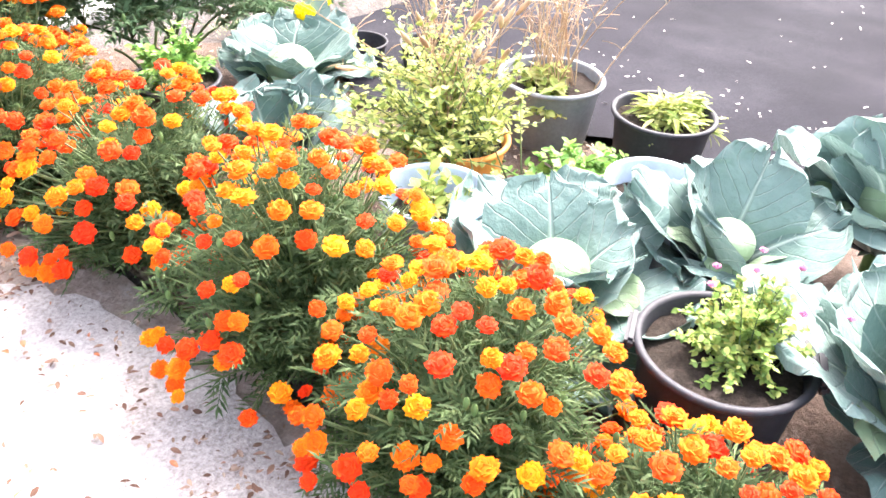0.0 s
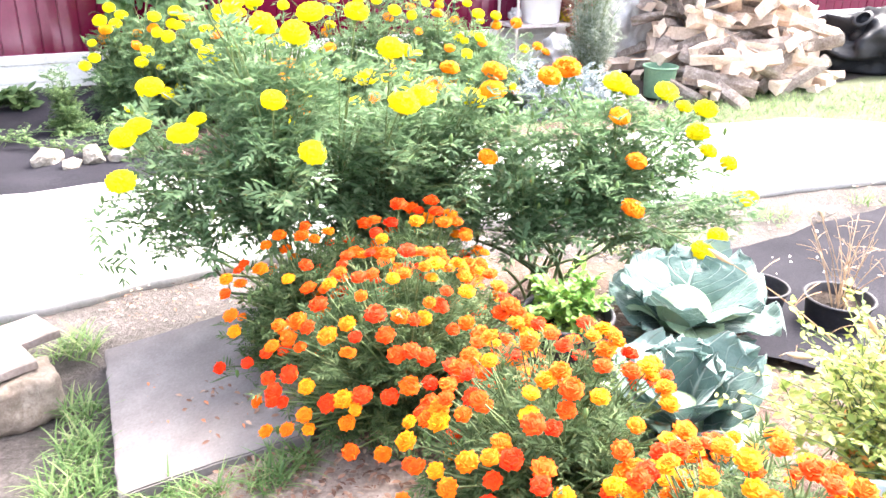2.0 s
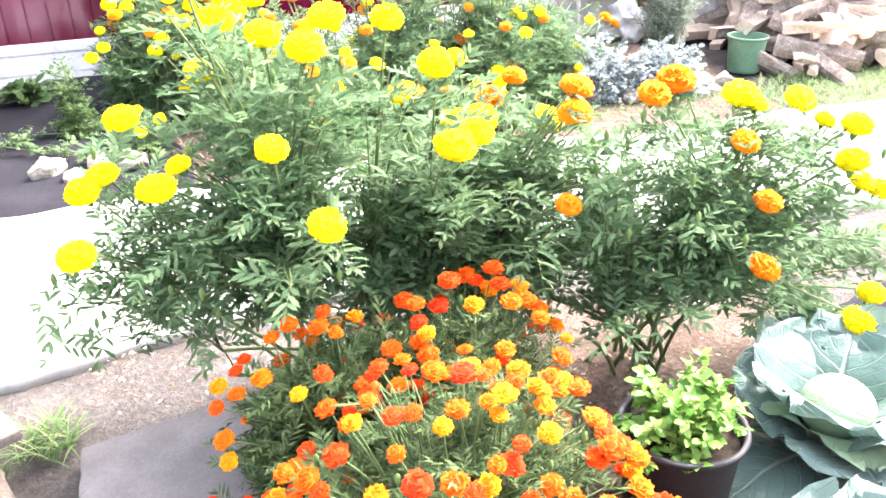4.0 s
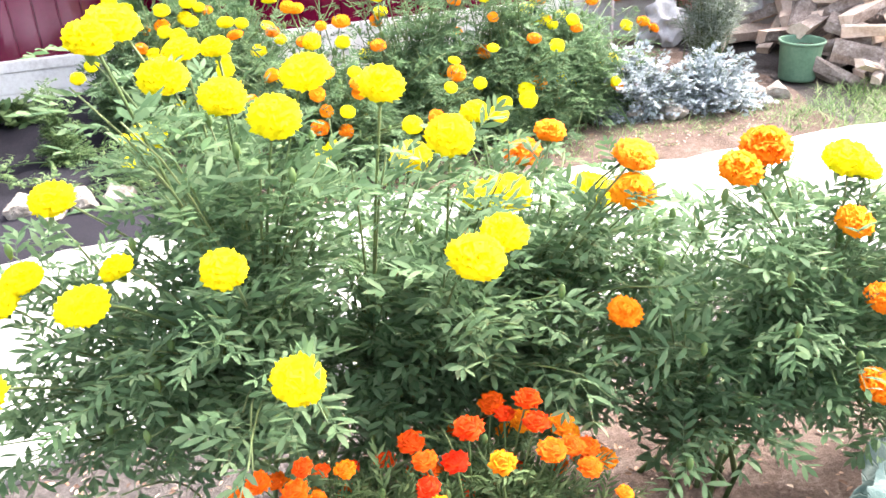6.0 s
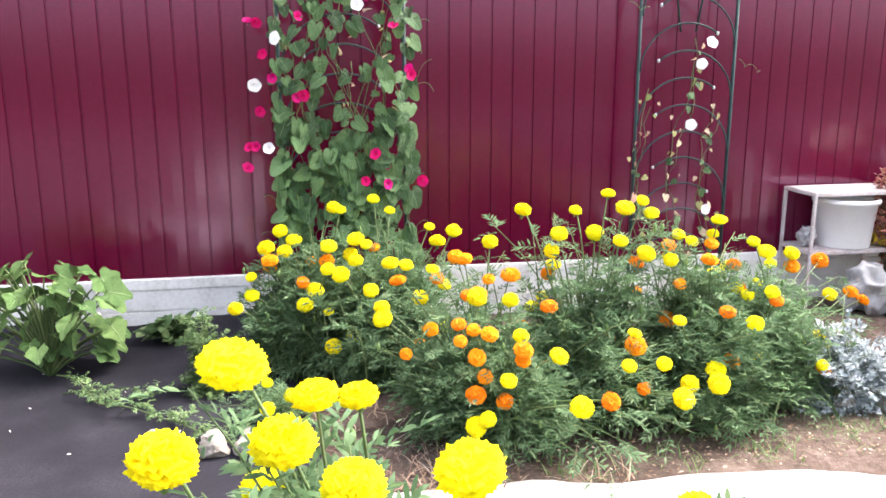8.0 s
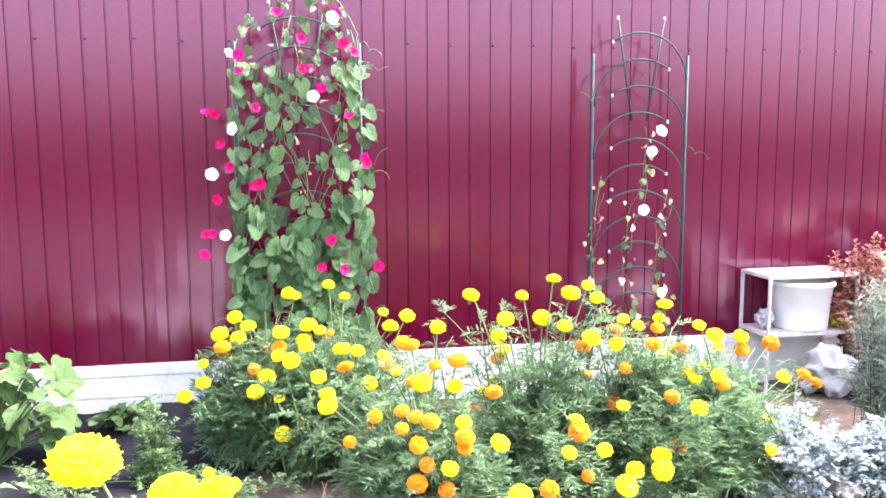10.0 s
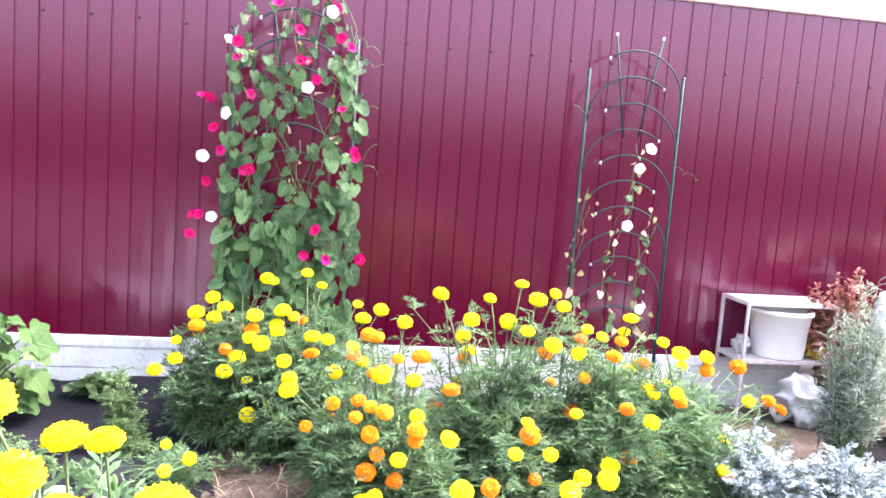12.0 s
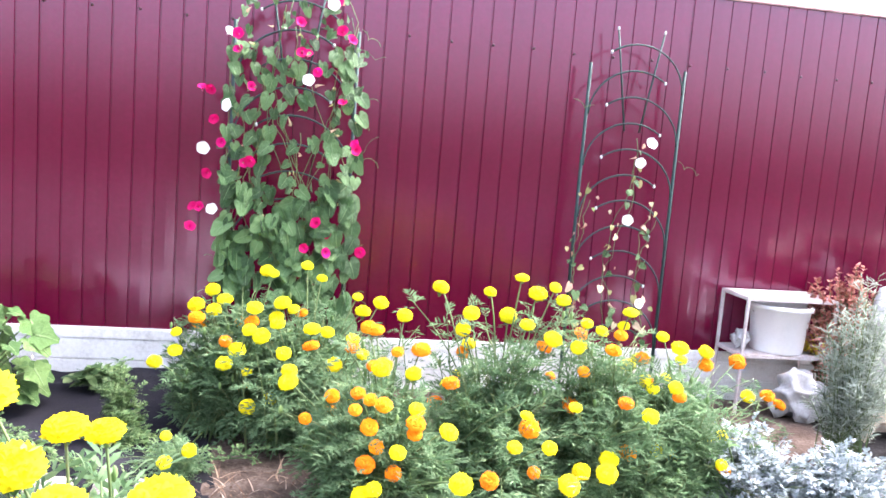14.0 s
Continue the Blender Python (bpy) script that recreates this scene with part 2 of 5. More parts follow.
ORANGE = petals("orange_petals", [(0.90, 0.23, 0.001), (0.92, 0.30, 0.001), (0.94, 0.37, 0.002)], (0.82, 0.13, 0.0), 0.32, 1.3, 0.7)
FRENCH = petals("french_petals", [(0.84, 0.035, 0.003), (0.88, 0.065, 0.002), (0.90, 0.11, 0.002), (0.92, 0.16, 0.001), (0.93, 0.20, 0.001), (0.93, 0.27, 0.002), (0.94, 0.40, 0.003)], (0.56, 0.010, 0.0), 0.34, 1.5, 0.9)
MAGENTA = petals("magenta_petals", [(0.50, 0.002, 0.10), (0.57, 0.003, 0.125), (0.54, 0.004, 0.16)], (1.0, 0.75, 0.85), 0.3, 0.55, 0.8)
WHITE_PETAL = petals("white_petals", [(0.80, 0.80, 0.82), (0.84, 0.84, 0.85)], (0.75, 0.75, 0.60), 0.3)
PINK = petals("lilac_petals", [(0.36, 0.11, 0.22), (0.48, 0.20, 0.32)], (0.25, 0.10, 0.12), 0.2)
CABBAGE = veined("cabbage_leaf", [(0.062, 0.118, 0.100), (0.098, 0.166, 0.145), (0.160, 0.235, 0.213)], (0.33, 0.42, 0.375), 0.45, 7.0, 0.15, 0.42)
CABBAGE_HEAD = veined("cabbage_heart", [(0.20, 0.30, 0.16), (0.27, 0.37, 0.22), (0.35, 0.44, 0.30)], (0.42, 0.50, 0.36), 0.5, 5.0, 0.08)
IPOMOEA = veined("morning_glory_leaf", [(0.026, 0.070, 0.022), (0.070, 0.155, 0.05), (0.17, 0.30, 0.115)], (0.24, 0.36, 0.17), 0.42, 4.0)
SQUASH = veined("squash_leaf", [(0.065, 0.145, 0.035), (0.115, 0.215, 0.055), (0.20, 0.32, 0.095)], (0.30, 0.40, 0.18), 0.6, 4.0)


def fence_paint():
    m, n, l, p = nodes_of("wine_red_sheet")
    pos = n.new("ShaderNodeTexCoord").outputs["Object"]
    big, small = noise_tex(n, l, 1.3, 4, pos), noise_tex(n, l, 40, 5, pos)
    f = mathn(n, l, "ADD", mathn(n, l, "MULTIPLY", big, 0.6), mathn(n, l, "MULTIPLY", small, 0.4))
    c = ramp(n, l, f, [(0.35, (0.092, 0.0010, 0.017)), (0.5, (0.102, 0.0013, 0.020)), (0.65, (0.115, 0.0019, 0.024))])
    l.new(c, p.inputs["Base Color"])
    p.inputs["Roughness"].default_value = 0.16
    p.inputs["Specular IOR Level"].default_value, p.inputs["Specular Tint"].default_value = 1.0, (0.92, 0.76, 1.0, 1)
    bump(n, l, p, big, 0.05, 0.01)
    return m


FENCE = fence_paint()


# ---- mesh building ----
def mesh_from(name, verts, faces, uvs=None, smooth=True, mats=(), face_mats=None):
    me = bpy.data.meshes.new(name)
    me.from_pydata([tuple(v) for v in verts], [], [tuple(int(i) for i in f) for f in faces])
    if uvs is not None:
        layer = me.uv_layers.new(name="UVMap")
        idx = np.empty(len(me.loops), dtype=np.int32)
        me.loops.foreach_get("vertex_index", idx)
        layer.data.foreach_set("uv", np.asarray(uvs, dtype=np.float32)[idx].ravel())
    for m in mats:
        me.materials.append(m)
    if face_mats is not None:
        me.polygons.foreach_set("material_index", np.asarray(face_mats, dtype=np.int32))
    if smooth:
        me.polygons.foreach_set("use_smooth", np.ones(len(me.polygons), dtype=bool))
    me.update()
    return me


def part(name, shape, material, parent=None, label="", m=None, kind=""):
    """Links a mesh or bmesh as one mesh object under a thing."""
    if isinstance(shape, bmesh.types.BMesh):
        me = bpy.data.meshes.new(name)
        shape.to_mesh(me)
        shape.free()
    else:
        me = shape
    if material is not None and not me.materials:
        me.materials.append(material)
    ob = new(name, me)
    ob.parent = parent
    if m is not None:
        ob.matrix_basis = m
    return tagged(ob, label, "", "", kind)


def thing(name, label, category, at=(0, 0, 0), group="", kind="", rz=0):
    ob = new(name)
    ob.matrix_basis = pose(*at, 0, 0, rz)
    ob.empty_display_size = 0.1
    return tagged(ob, label, category, group, kind)


def spread(tv, tf, rot, pos, uv=None):
    """Copies of a small template, as one set of verts and faces. rot: N x 3 x 3, pos: N x 3."""
    tv = np.asarray(tv, float)
    v = np.einsum("nij,kj->nki", rot, tv) + pos[:, None, :]
    k = len(tv)
    faces = []
    for f in tf:
        faces.append(np.asarray(f)[None, :] + (np.arange(len(pos)) * k)[:, None])
    out = [row for block in faces for row in block.tolist()]
    return v.reshape(-1, 3), out, (np.tile(np.asarray(uv), (len(pos), 1)) if uv is not None else None)


def unit(a):
    a = np.asarray(a, float)
    return a / np.maximum(np.linalg.norm(a, axis=-1, keepdims=True), 1e-9)


def spread_mixed(leaves, rot, pos):
    """As spread(), with each copy taken in turn from several templates."""
    k = len(leaves)
    return join([spread(t[0], t[1], rot[i::k], pos[i::k])[:2] for i, t in enumerate(leaves)])


def frames_for(direction, up, size):
    """Rotations whose x runs along direction and whose z lies near up, scaled by size."""
    x = unit(direction)
    y = unit(np.cross(up, x))
    z = np.cross(x, y)
    r = np.stack([x, y, z], axis=-1)
    return r * np.asarray(size, float).reshape(-1, 1, 1)


def tube(points, radii, sides=5):
    """Verts and faces of a tube along points, closed at its ends."""
    p = np.asarray(points, float)
    r = np.broadcast_to(np.asarray(radii, float), (len(p),))
    t = unit(np.gradient(p, axis=0))
    ref = np.array([0.0, 0, 1]) if abs(t[:, 2]).mean() < 0.8 else np.array([1.0, 0, 0])
    a = unit(np.cross(t, ref))
    b = np.cross(t, a)
    ang = np.arange(sides) / sides * 2 * np.pi
    v = p[:, None] + r[:, None, None] * (np.cos(ang)[None, :, None] * a[:, None] + np.sin(ang)[None, :, None] * b[:, None])
    f = [(i * sides + j, i * sides + (j + 1) % sides, (i + 1) * sides + (j + 1) % sides, (i + 1) * sides + j) for i in range(len(p) - 1) for j in range(sides)]
    f += [tuple(range(sides))[::-1], tuple(range((len(p) - 1) * sides, len(p) * sides))]
    return v.reshape(-1, 3), f


def join(pieces):
    vs, fs, k = [], [], 0
    for v, f in pieces:
        vs.append(np.asarray(v, float))
        fs += [tuple(i + k for i in q) for q in f]
        k += len(v)
    return np.concatenate(vs), fs


def lathe(profile, sides=40):
    ang = np.arange(sides) / sides * 2 * np.pi
    v = np.array([(r * math.cos(a), r * math.sin(a), z) for r, z in profile for a in ang])
    n = len(profile)
    f = [(i * sides + j, i * sides + (j + 1) % sides, (i + 1) * sides + (j + 1) % sides, (i + 1) * sides + j) for i in range(n - 1) for j in range(sides)]
    f.append(tuple(range(sides))[::-1])
    return v, f


def box(sx, sy, sz, at=(0, 0, 0), bevel=0.0, turn=None, jitter=0.0, rng=None):
    bm = bmesh.new()
    bmesh.ops.create_cube(bm, size=1.0)
    bmesh.ops.scale(bm, vec=(sx, sy, sz), verts=bm.verts)
    if bevel:
        bmesh.ops.bevel(bm, geom=list(bm.edges), offset=bevel, segments=2, affect="EDGES")
    if jitter and rng is not None:
        for v in bm.verts:
            v.co += Vector(rng.normal(0, jitter, 3))
    if turn is not None:
        bmesh.ops.transform(bm, matrix=turn, verts=bm.verts)
    bmesh.ops.translate(bm, vec=at, verts=bm.verts)
    return bm


def ground_z(x, y):
    s = lambda t: (lambda q: q * q * (3 - 2 * q))(min(max(t, 0.0), 1.0))
    return 0.07 * s((2.9 - y) / 1.2) * s((x - 0.9) / 0.5) - 0.05 * s((3.3 - y) / 0.6) * s((1.3 - x) / 0.4)


# ---- leaf and flower templates ----
def pinnate(pairs, leaflet, width, droop=0.25, seed=1, spreadout=0.75, blunt=False):
    """A feathered leaf one unit long: a rachis with pairs of narrow pointed leaflets, each twisted a little, and one at the tip."""
    v, f = [], []
    rng = np.random.default_rng(seed)

    def blade(base, d, length, wid):
        d = unit(np.array(d, float) + rng.normal(0, 0.10, 3))
        side = unit(np.array([-d[1], d[0], rng.normal(0, 0.45)]))
        k = len(v)
        rows = ((0, 0.16, 0), (0.32, 0.9, 0.03), (0.68, 0.92, 0.01)) if blunt else ((0, 0.16, 0), (0.42, 1, 0.03))
        for s, w, z in rows:
            for q in (-1, 1):
                v.append(np.array(base) + d * length * s + side * q * w * wid + np.array([0, 0, z * length]))
        v.append(np.array(base) + d * length + np.array([0, 0, -rng.uniform(0.02, 0.16) * length]))
        for r in range(len(rows) - 1):
            f.append((k + 2 * r, k + 2 * r + 1, k + 2 * r + 3, k + 2 * r + 2))
        f.append((k + 2 * len(rows) - 2, k + 2 * len(rows) - 1, k + 2 * len(rows)))

    for i in range(pairs):
        x = 0.20 + 0.66 * i / max(pairs - 1, 1)
        ln = leaflet * (0.7 + 0.5 * math.sin(math.pi * (i + 0.7) / (pairs + 0.6)))
        for q in (-1, 1):
            blade((x + 0.02 * q, 0, -droop * x * x), (0.85, q * spreadout, 0), ln * rng.uniform(0.85, 1.1), width)
    blade((0.86, 0, -droop * 0.74), (1, 0, -0.3), leaflet * 0.95, width)
    k = len(v)
    for x in (0, 0.5, 0.9):
        for q in (-1, 1):
            v.append(np.array([x, q * 0.009, -droop * x * x]))
    f.extend([(k, k + 1, k + 3, k + 2), (k + 2, k + 3, k + 5, k + 4)])
    return np.array(v), f


def ovate(ratio=0.62, fold=0.18, tip=0.12):
    """A small oval leaf one unit long, folded along its midrib."""
    rows = [(0, 0.06), (0.22, 0.75), (0.5, 1), (0.78, 0.66), (1, 0.03)]
    v = []
    for x, w in rows:
        for q in (-1, 0, 1):
            v.append((x, q * w * ratio / 2, fold * abs(q) * w * 0.35 - tip * x * x))
    f = []
    for i in range(4):
        for j in range(2):
            a = i * 3 + j
            f.append((a, a + 1, a + 4, a + 3))
    return np.array(v), f


def strap(width=0.06, bend=0.4, n=4):
    v, f = [], []
    for i in range(n + 1):
        s = i / n
        w = width * (1 - s) ** 0.6 * 0.5 + 0.002
        for q in (-1, 1):
            v.append((s * (1 - 0.15 * bend * s), q * w, -bend * s * s))
    for i in range(n):
        f.append((2 * i, 2 * i + 1, 2 * i + 3, 2 * i + 2))
    return np.array(v), f


LEAF_AFRICAN = [pinnate(5, 0.38, 0.043, 0.15, 1), pinnate(4, 0.42, 0.046, 0.5, 2, 0.95), pinnate(5, 0.36, 0.040, 0.8, 3, 0.8)]
LEAF_NEAR = [pinnate(4, 0.40, 0.056, 0.15, 11, 0.75, True), pinnate(4, 0.42, 0.060, 0.5, 12, 0.95, True), pinnate(3, 0.46, 0.064, 0.8, 13, 0.8, True)]
LEAF_FRENCH = [pinnate(5, 0.40, 0.040, 0.15, 4), pinnate(5, 0.38, 0.043, 0.45, 5, 0.9)]
LEAF_NEEDLE = ovate(0.10, 0.1, 0.2)
LEAF_OVATE, LEAF_NARROW, LEAF_LOBED = ovate(), ovate(0.2, 0.1, 0.25), pinnate(3, 0.36, 0.085, 0.15, 6)


def pompom(rings, radius, squash, curl, ruffle, rng, cols=(-1, -0.35, 0.35, 1)):
    """A double flower: rings of ruffled petals that curl over one another round a dome, over a green cup."""
    v, f, uv, fm = [], [], [], []
    flat = np.array([1, 1, squash])
    for elev, count, length in rings:
        for i in range(count):
            a = (i + rng.uniform(-0.3, 0.3)) / count * 2 * math.pi + elev * 7
            e = elev + rng.uniform(-0.09, 0.09)
            c, s = math.cos(a), math.sin(a)
            out = np.array([c * math.cos(e), s * math.cos(e), math.sin(e)])
            side = np.array([-s, c, 0])
            up = np.cross(out, side)
            ln = length * radius * rng.uniform(0.92, 1.08)
            wid = radius * 2.7 * max(math.cos(e), 0.30) * math.pi / count * rng.uniform(0.9, 1.15)
            k = len(v)
            for t, w in ((0.35, 0.45), (0.80, 1.1), (1.02, 1.0)):
                for q in cols:
                    wave = ruffle * radius * math.sin(q * 4.6 + i * 2.1 + elev * 5) * t ** 3
                    p = out * (ln * t * (1 - 0.10 * (t > 0.9)) + wave * 0.5) + side * q * w * wid * 0.5
                    p = p + up * (wave * 0.5 - curl * radius * max(t - 0.5, 0) ** 1.5) - out * (0.07 * radius * abs(q) ** 2 * (t > 0.9))
                    v.append(p * flat)
                    uv.append((q * 0.5 + 0.5, t))
            m = len(cols)
            for r in range(2):
                for j in range(m - 1):
                    b = k + r * m + j
                    f.append((b, b + 1, b + m + 1, b + m))
                    fm.append(0)
    k, n = len(v), 10
    for e in (-0.5, 0.0, 0.5, 1.0, 1.5):
        for j in range(n):
            a = j / n * 2 * math.pi
            v.append(np.array([math.cos(a) * math.cos(e), math.sin(a) * math.cos(e), math.sin(e)]) * radius * 0.80 * flat)
            uv.append((0.5, 0.7))
    f += [(k + i * n + j, k + i * n + (j + 1) % n, k + (i + 1) * n + (j + 1) % n, k + (i + 1) * n + j) for i in range(4) for j in range(n)]
    fm += [0] * (4 * n)
    k = len(v)
    prof = [(0.05, -1.25), (0.17, -1.1), (0.26, -0.7), (0.34, -0.3), (0.2, -0.1)]
    for r, z in prof:
        for j in range(8):
            a = j / 8 * 2 * math.pi
            v.append(np.array([r * radius * math.cos(a), r * radius * math.sin(a), z * radius * 0.8]))
            uv.append((0.5, 1.0))
    for i in range(len(prof) - 1):
        for j in range(8):
            f.append((k + i * 8 + j, k + i * 8 + (j + 1) % 8, k + (i + 1) * 8 + (j + 1) % 8, k + (i + 1) * 8 + j))
            fm.append(1)
    return np.array(v), f, uv, fm


def african_heads(material, count=3):
    out = []
    for k in range(count):
        rng = np.random.default_rng(40 + k)
        rings = [(-0.55, 16, 0.94), (-0.25, 20, 1.0), (0.05, 22, 1.0), (0.35, 20, 0.98), (0.62, 17, 0.97), (0.90, 13, 0.96), (1.14, 9, 0.95), (1.36, 5, 0.95), (1.52, 3, 0.95)]
        v, f, uv, fm = pompom(rings, 0.039, 0.70, 0.70, 0.24, rng)
        v, uv, f = v[:-40], uv[:-40], [q for q, k in zip(f, fm) if k == 0]
        out.append(mesh_from("flower_head", v, f, uv, True, (material,)))
    return out


def french_heads(material, count=4):
    out = []
    for k in range(count):
        rng = np.random.default_rng(80 + k)
        rings = [(-0.38, 10, 1.04), (-0.05, 11, 1.02), (0.30, 10, 0.96), (0.62, 9, 0.92), (0.94, 7, 0.90), (1.22, 5, 0.88), (1.46, 3, 0.86)]
        v, f, uv, fm = pompom(rings, 0.0275, 0.62, 0.60, 0.46, rng, (-1, 0, 1))
        out.append(mesh_from("flower_head", v, f, uv, True, (material, CALYX), fm))
    return out


HEADS_YELLOW, HEADS_ORANGE, HEADS_FRENCH = african_heads(YELLOW), african_heads(ORANGE), french_heads(FRENCH)


CUP = mesh_from("calyx", *lathe([(0.002, -0.040), (0.0065, -0.034), (0.0105, -0.022), (0.0135, -0.009), (0.008, -0.003)], 9), None, True, (CALYX,))
BUD = mesh_from("bud", *lathe([(0.001, -0.010), (0.0045, -0.002), (0.006, 0.006), (0.0045, 0.014), (0.001, 0.018)], 7), None, True, (CALYX,))


def bent(a, b, rng, sag=0.12, n=7):
    """A stem that leaves its foot upright and bends over to its tip."""
    a, b = np.asarray(a, float), np.asarray(b, float)
    span = np.linalg.norm(b - a)
    mid = a * 0.45 + b * 0.55 + np.array([0, 0, sag * span]) - np.array([(b - a)[0], (b - a)[1], 0]) * 0.22 + rng.normal(0, 0.03 * span, 3)
    t = np.linspace(0, 1, n)[:, None]
    return (1 - t) ** 2 * a + 2 * t * (1 - t) * mid + t * t * b


def leaves_on(path, count, rng, size, start=0.3, spreadout=1.0, centre=None):
    """Places, ways and sizes of leaves along a stem."""
    s = start + (1 - start) * rng.random(count) ** 0.8
    idx = s * (len(path) - 1)
    i = np.minimum(idx.astype(int), len(path) - 2)
    fr = (idx - i)[:, None]
    p = path[i] * (1 - fr) + path[i + 1] * fr
    tang = unit(path[i + 1] - path[i])
    a = rng.random(count) * 2 * np.pi
    rad = np.stack([np.cos(a), np.sin(a), rng.normal(0.05, 0.35, count)], axis=1)
    d = unit(tang * 0.60 + rad * spreadout)
    up = unit(np.stack([rng.normal(0, 0.35, count), rng.normal(0, 0.35, count), np.ones(count)], axis=1))
    return p, d, up, size * rng.uniform(0.65, 1.2, count)


def marigold(name, label, foot, tips, flowers, leaf, leaf_size, per_tip, head_meshes, head_size, foliage_mat, seed, thick=0.004, group="", buds=0.2, tilt=0.5, stem_leaves=4, category="flower", face=(0, 0, 0), crown=2, forks=None):
    """One marigold plant: stems from the foot, feathered leaves, buds, and flower heads as parts.
    flowers: rows of (place, which set of heads)."""
    rng = np.random.default_rng(seed)
    root = thing(name, label, category, foot, group)
    foot = np.asarray(foot, float)
    stems, P, D, U, S = [], [], [], [], []
    tips = list(tips)
    for place, _ in flowers:
        for _ in range(crown):
            tips.append(np.asarray(place) + np.append(rng.normal(0, leaf_size * 0.7, 2), -leaf_size * rng.uniform(0.5, 2.0)))
    nodes = [foot + np.array(p) for p in forks or ()]
    for p in nodes:
        way = bent(foot + np.append(rng.normal(0, 0.05, 2), -0.01), p, rng, 0.1)
        stems.append(tube(way, np.linspace(thick * 1.3, thick, len(way)), 6))

    def origin(place):
        if not nodes:
            return foot + np.append(rng.normal(0, 0.03 if thick < 0.005 else 0.10, 2), 0)
        near = [np.linalg.norm(np.asarray(place) - p) for p in nodes]
        return nodes[near.index(min(near))]

    for tip in tips:
        path = bent(origin(tip), tip, rng)
        stems.append(tube(path, np.linspace(thick * (0.6 if nodes else 1), thick * 0.3, len(path)), 4))
        for arr, val in zip((P, D, U, S), leaves_on(path, per_tip, rng, leaf_size, 0.3 if nodes else 0.22)):
            arr.append(val)
        if rng.random() < buds:
            part("bud", BUD, None, root, "", Matrix.Translation(Vector(path[-1] - foot)) @ Matrix.Scale(leaf_size / 0.07, 4))
    for place, kind in flowers:
        path = bent(origin(place) if nodes else foot + np.append(rng.normal(0, 0.03, 2), 0), place, rng, 0.05)
        stems.append(tube(path, np.linspace(thick * (0.7 if nodes else 1), thick * 0.5, len(path)), 4))
        for arr, val in zip((P, D, U, S), leaves_on(path[:-1], stem_leaves, rng, leaf_size, 0.35)):
            arr.append(val)
        me = head_meshes[kind][rng.integers(len(head_meshes[kind]))]
        lean = unit(np.asarray(place) - foot - np.array([0, 0, 0.1]))
        z = Vector(unit(np.array([0, 0, 1.0]) + lean * tilt * rng.uniform(0.2, 1.2) + np.asarray(face) * rng.uniform(0.3, 1.1) + rng.normal(0, 0.14, 3)))
        q = z.to_track_quat("Z", "Y").to_matrix().to_4x4()
        k = head_size * rng.uniform(0.70, 1.16)
        m = Matrix.Translation(Vector(np.asarray(place) - foot) - z * (0.009 if crown else 0)) @ q @ pose(0, 0, 0, 0, 0, rng.uniform(0, 360)) @ Matrix.Diagonal((k, k, k * rng.uniform(0.8, 1.15), 1))
        head = part("flower_head", me, None, root, "", m)
        if crown:
            part("calyx", CUP, None, head)
    P, D, U, S = (np.concatenate(a) for a in (P, D, U, S))
    v, f = spread_mixed(leaf, frames_for(D, U, S), P - foot)
    part("foliage", mesh_from("foliage", v, f, None, False, (foliage_mat,)), None, root, "", None, "stuff")
    v, f = join(stems)
    part("stem_tangle", mesh_from("stem_tangle", v - foot, f, None, True, (STEM,)), None, root, "", None, "stuff")
    return root


def dome_points(centre, radii, count, rng, low=0.0, shell=0.12, apart=0.0, crown=0.0):
    """Points near the upper shell of an ellipsoid."""
    out, tries = [], 0
    while len(out) < count:
        d = unit(rng.normal(0, 1, 3))
        d[2] = abs(d[2])
        if rng.random() < crown:
            q, w = math.sqrt(rng.random()), rng.uniform(0, 2 * math.pi)
            d = np.array([q * math.cos(w), q * math.sin(w), math.sqrt(1 - q * q)])
        if d[2] < low:
            continue
        p = np.asarray(centre) + d * np.asarray(radii) * (1 - shell * rng.random())
        tries += 1
        if apart and tries < 6000 and any(np.linalg.norm(p - q) < apart for q in out):
            continue
        if tries >= 6000 and apart:
            break
        out.append(p)
    return out


def shrub(name, label, category, foot, centre, radii, tips, per_tip, leaf, leaf_size, mat, seed, parent=None, thick=0.003, stem_mat=None, low=0.0, shell=0.5, spreadout=1.0, start=0.3):
    rng = np.random.default_rng(seed)
    foot = np.asarray(foot, float)
    root = parent or thing(name, label, category, foot)
    base = np.array(root.location)
    stems, P, D, U, S = [], [], [], [], []
    for tip in dome_points(centre, radii, tips, rng, low, shell):
        path = bent(foot + np.append(rng.normal(0, radii[0] * 0.2, 2), 0), tip, rng)
        stems.append(tube(path, np.linspace(thick, thick * 0.4, len(path)), 4))
        for arr, val in zip((P, D, U, S), leaves_on(path, per_tip, rng, leaf_size, start, spreadout)):
            arr.append(val)
    P, D, U, S = (np.concatenate(a) for a in (P, D, U, S))
    v, f, _ = spread(leaf[0], leaf[1], frames_for(D, U, S), P - base)
    part("foliage", mesh_from("foliage", v, f, None, False, (mat,)), None, root, "", None, "stuff")
    v, f = join(stems)
    part("stem_tangle", mesh_from("stem_tangle", v - base, f, None, True, (stem_mat or STEM,)), None, root, "", None, "stuff")
    return root
# ---- ground ----
def axis_steps(a, b, step, far):
    inner = list(np.arange(a, b + 1e-6, step))
    grow = [step * 1.6 ** k for k in range(1, 40)]
    left, right, s = [], [], 0.0
    for g in grow:
        s += g
        if s > far:
            break
        left.append(a - s)
        right.append(b + s)
    return np.array(left[::-1] + inner + right)


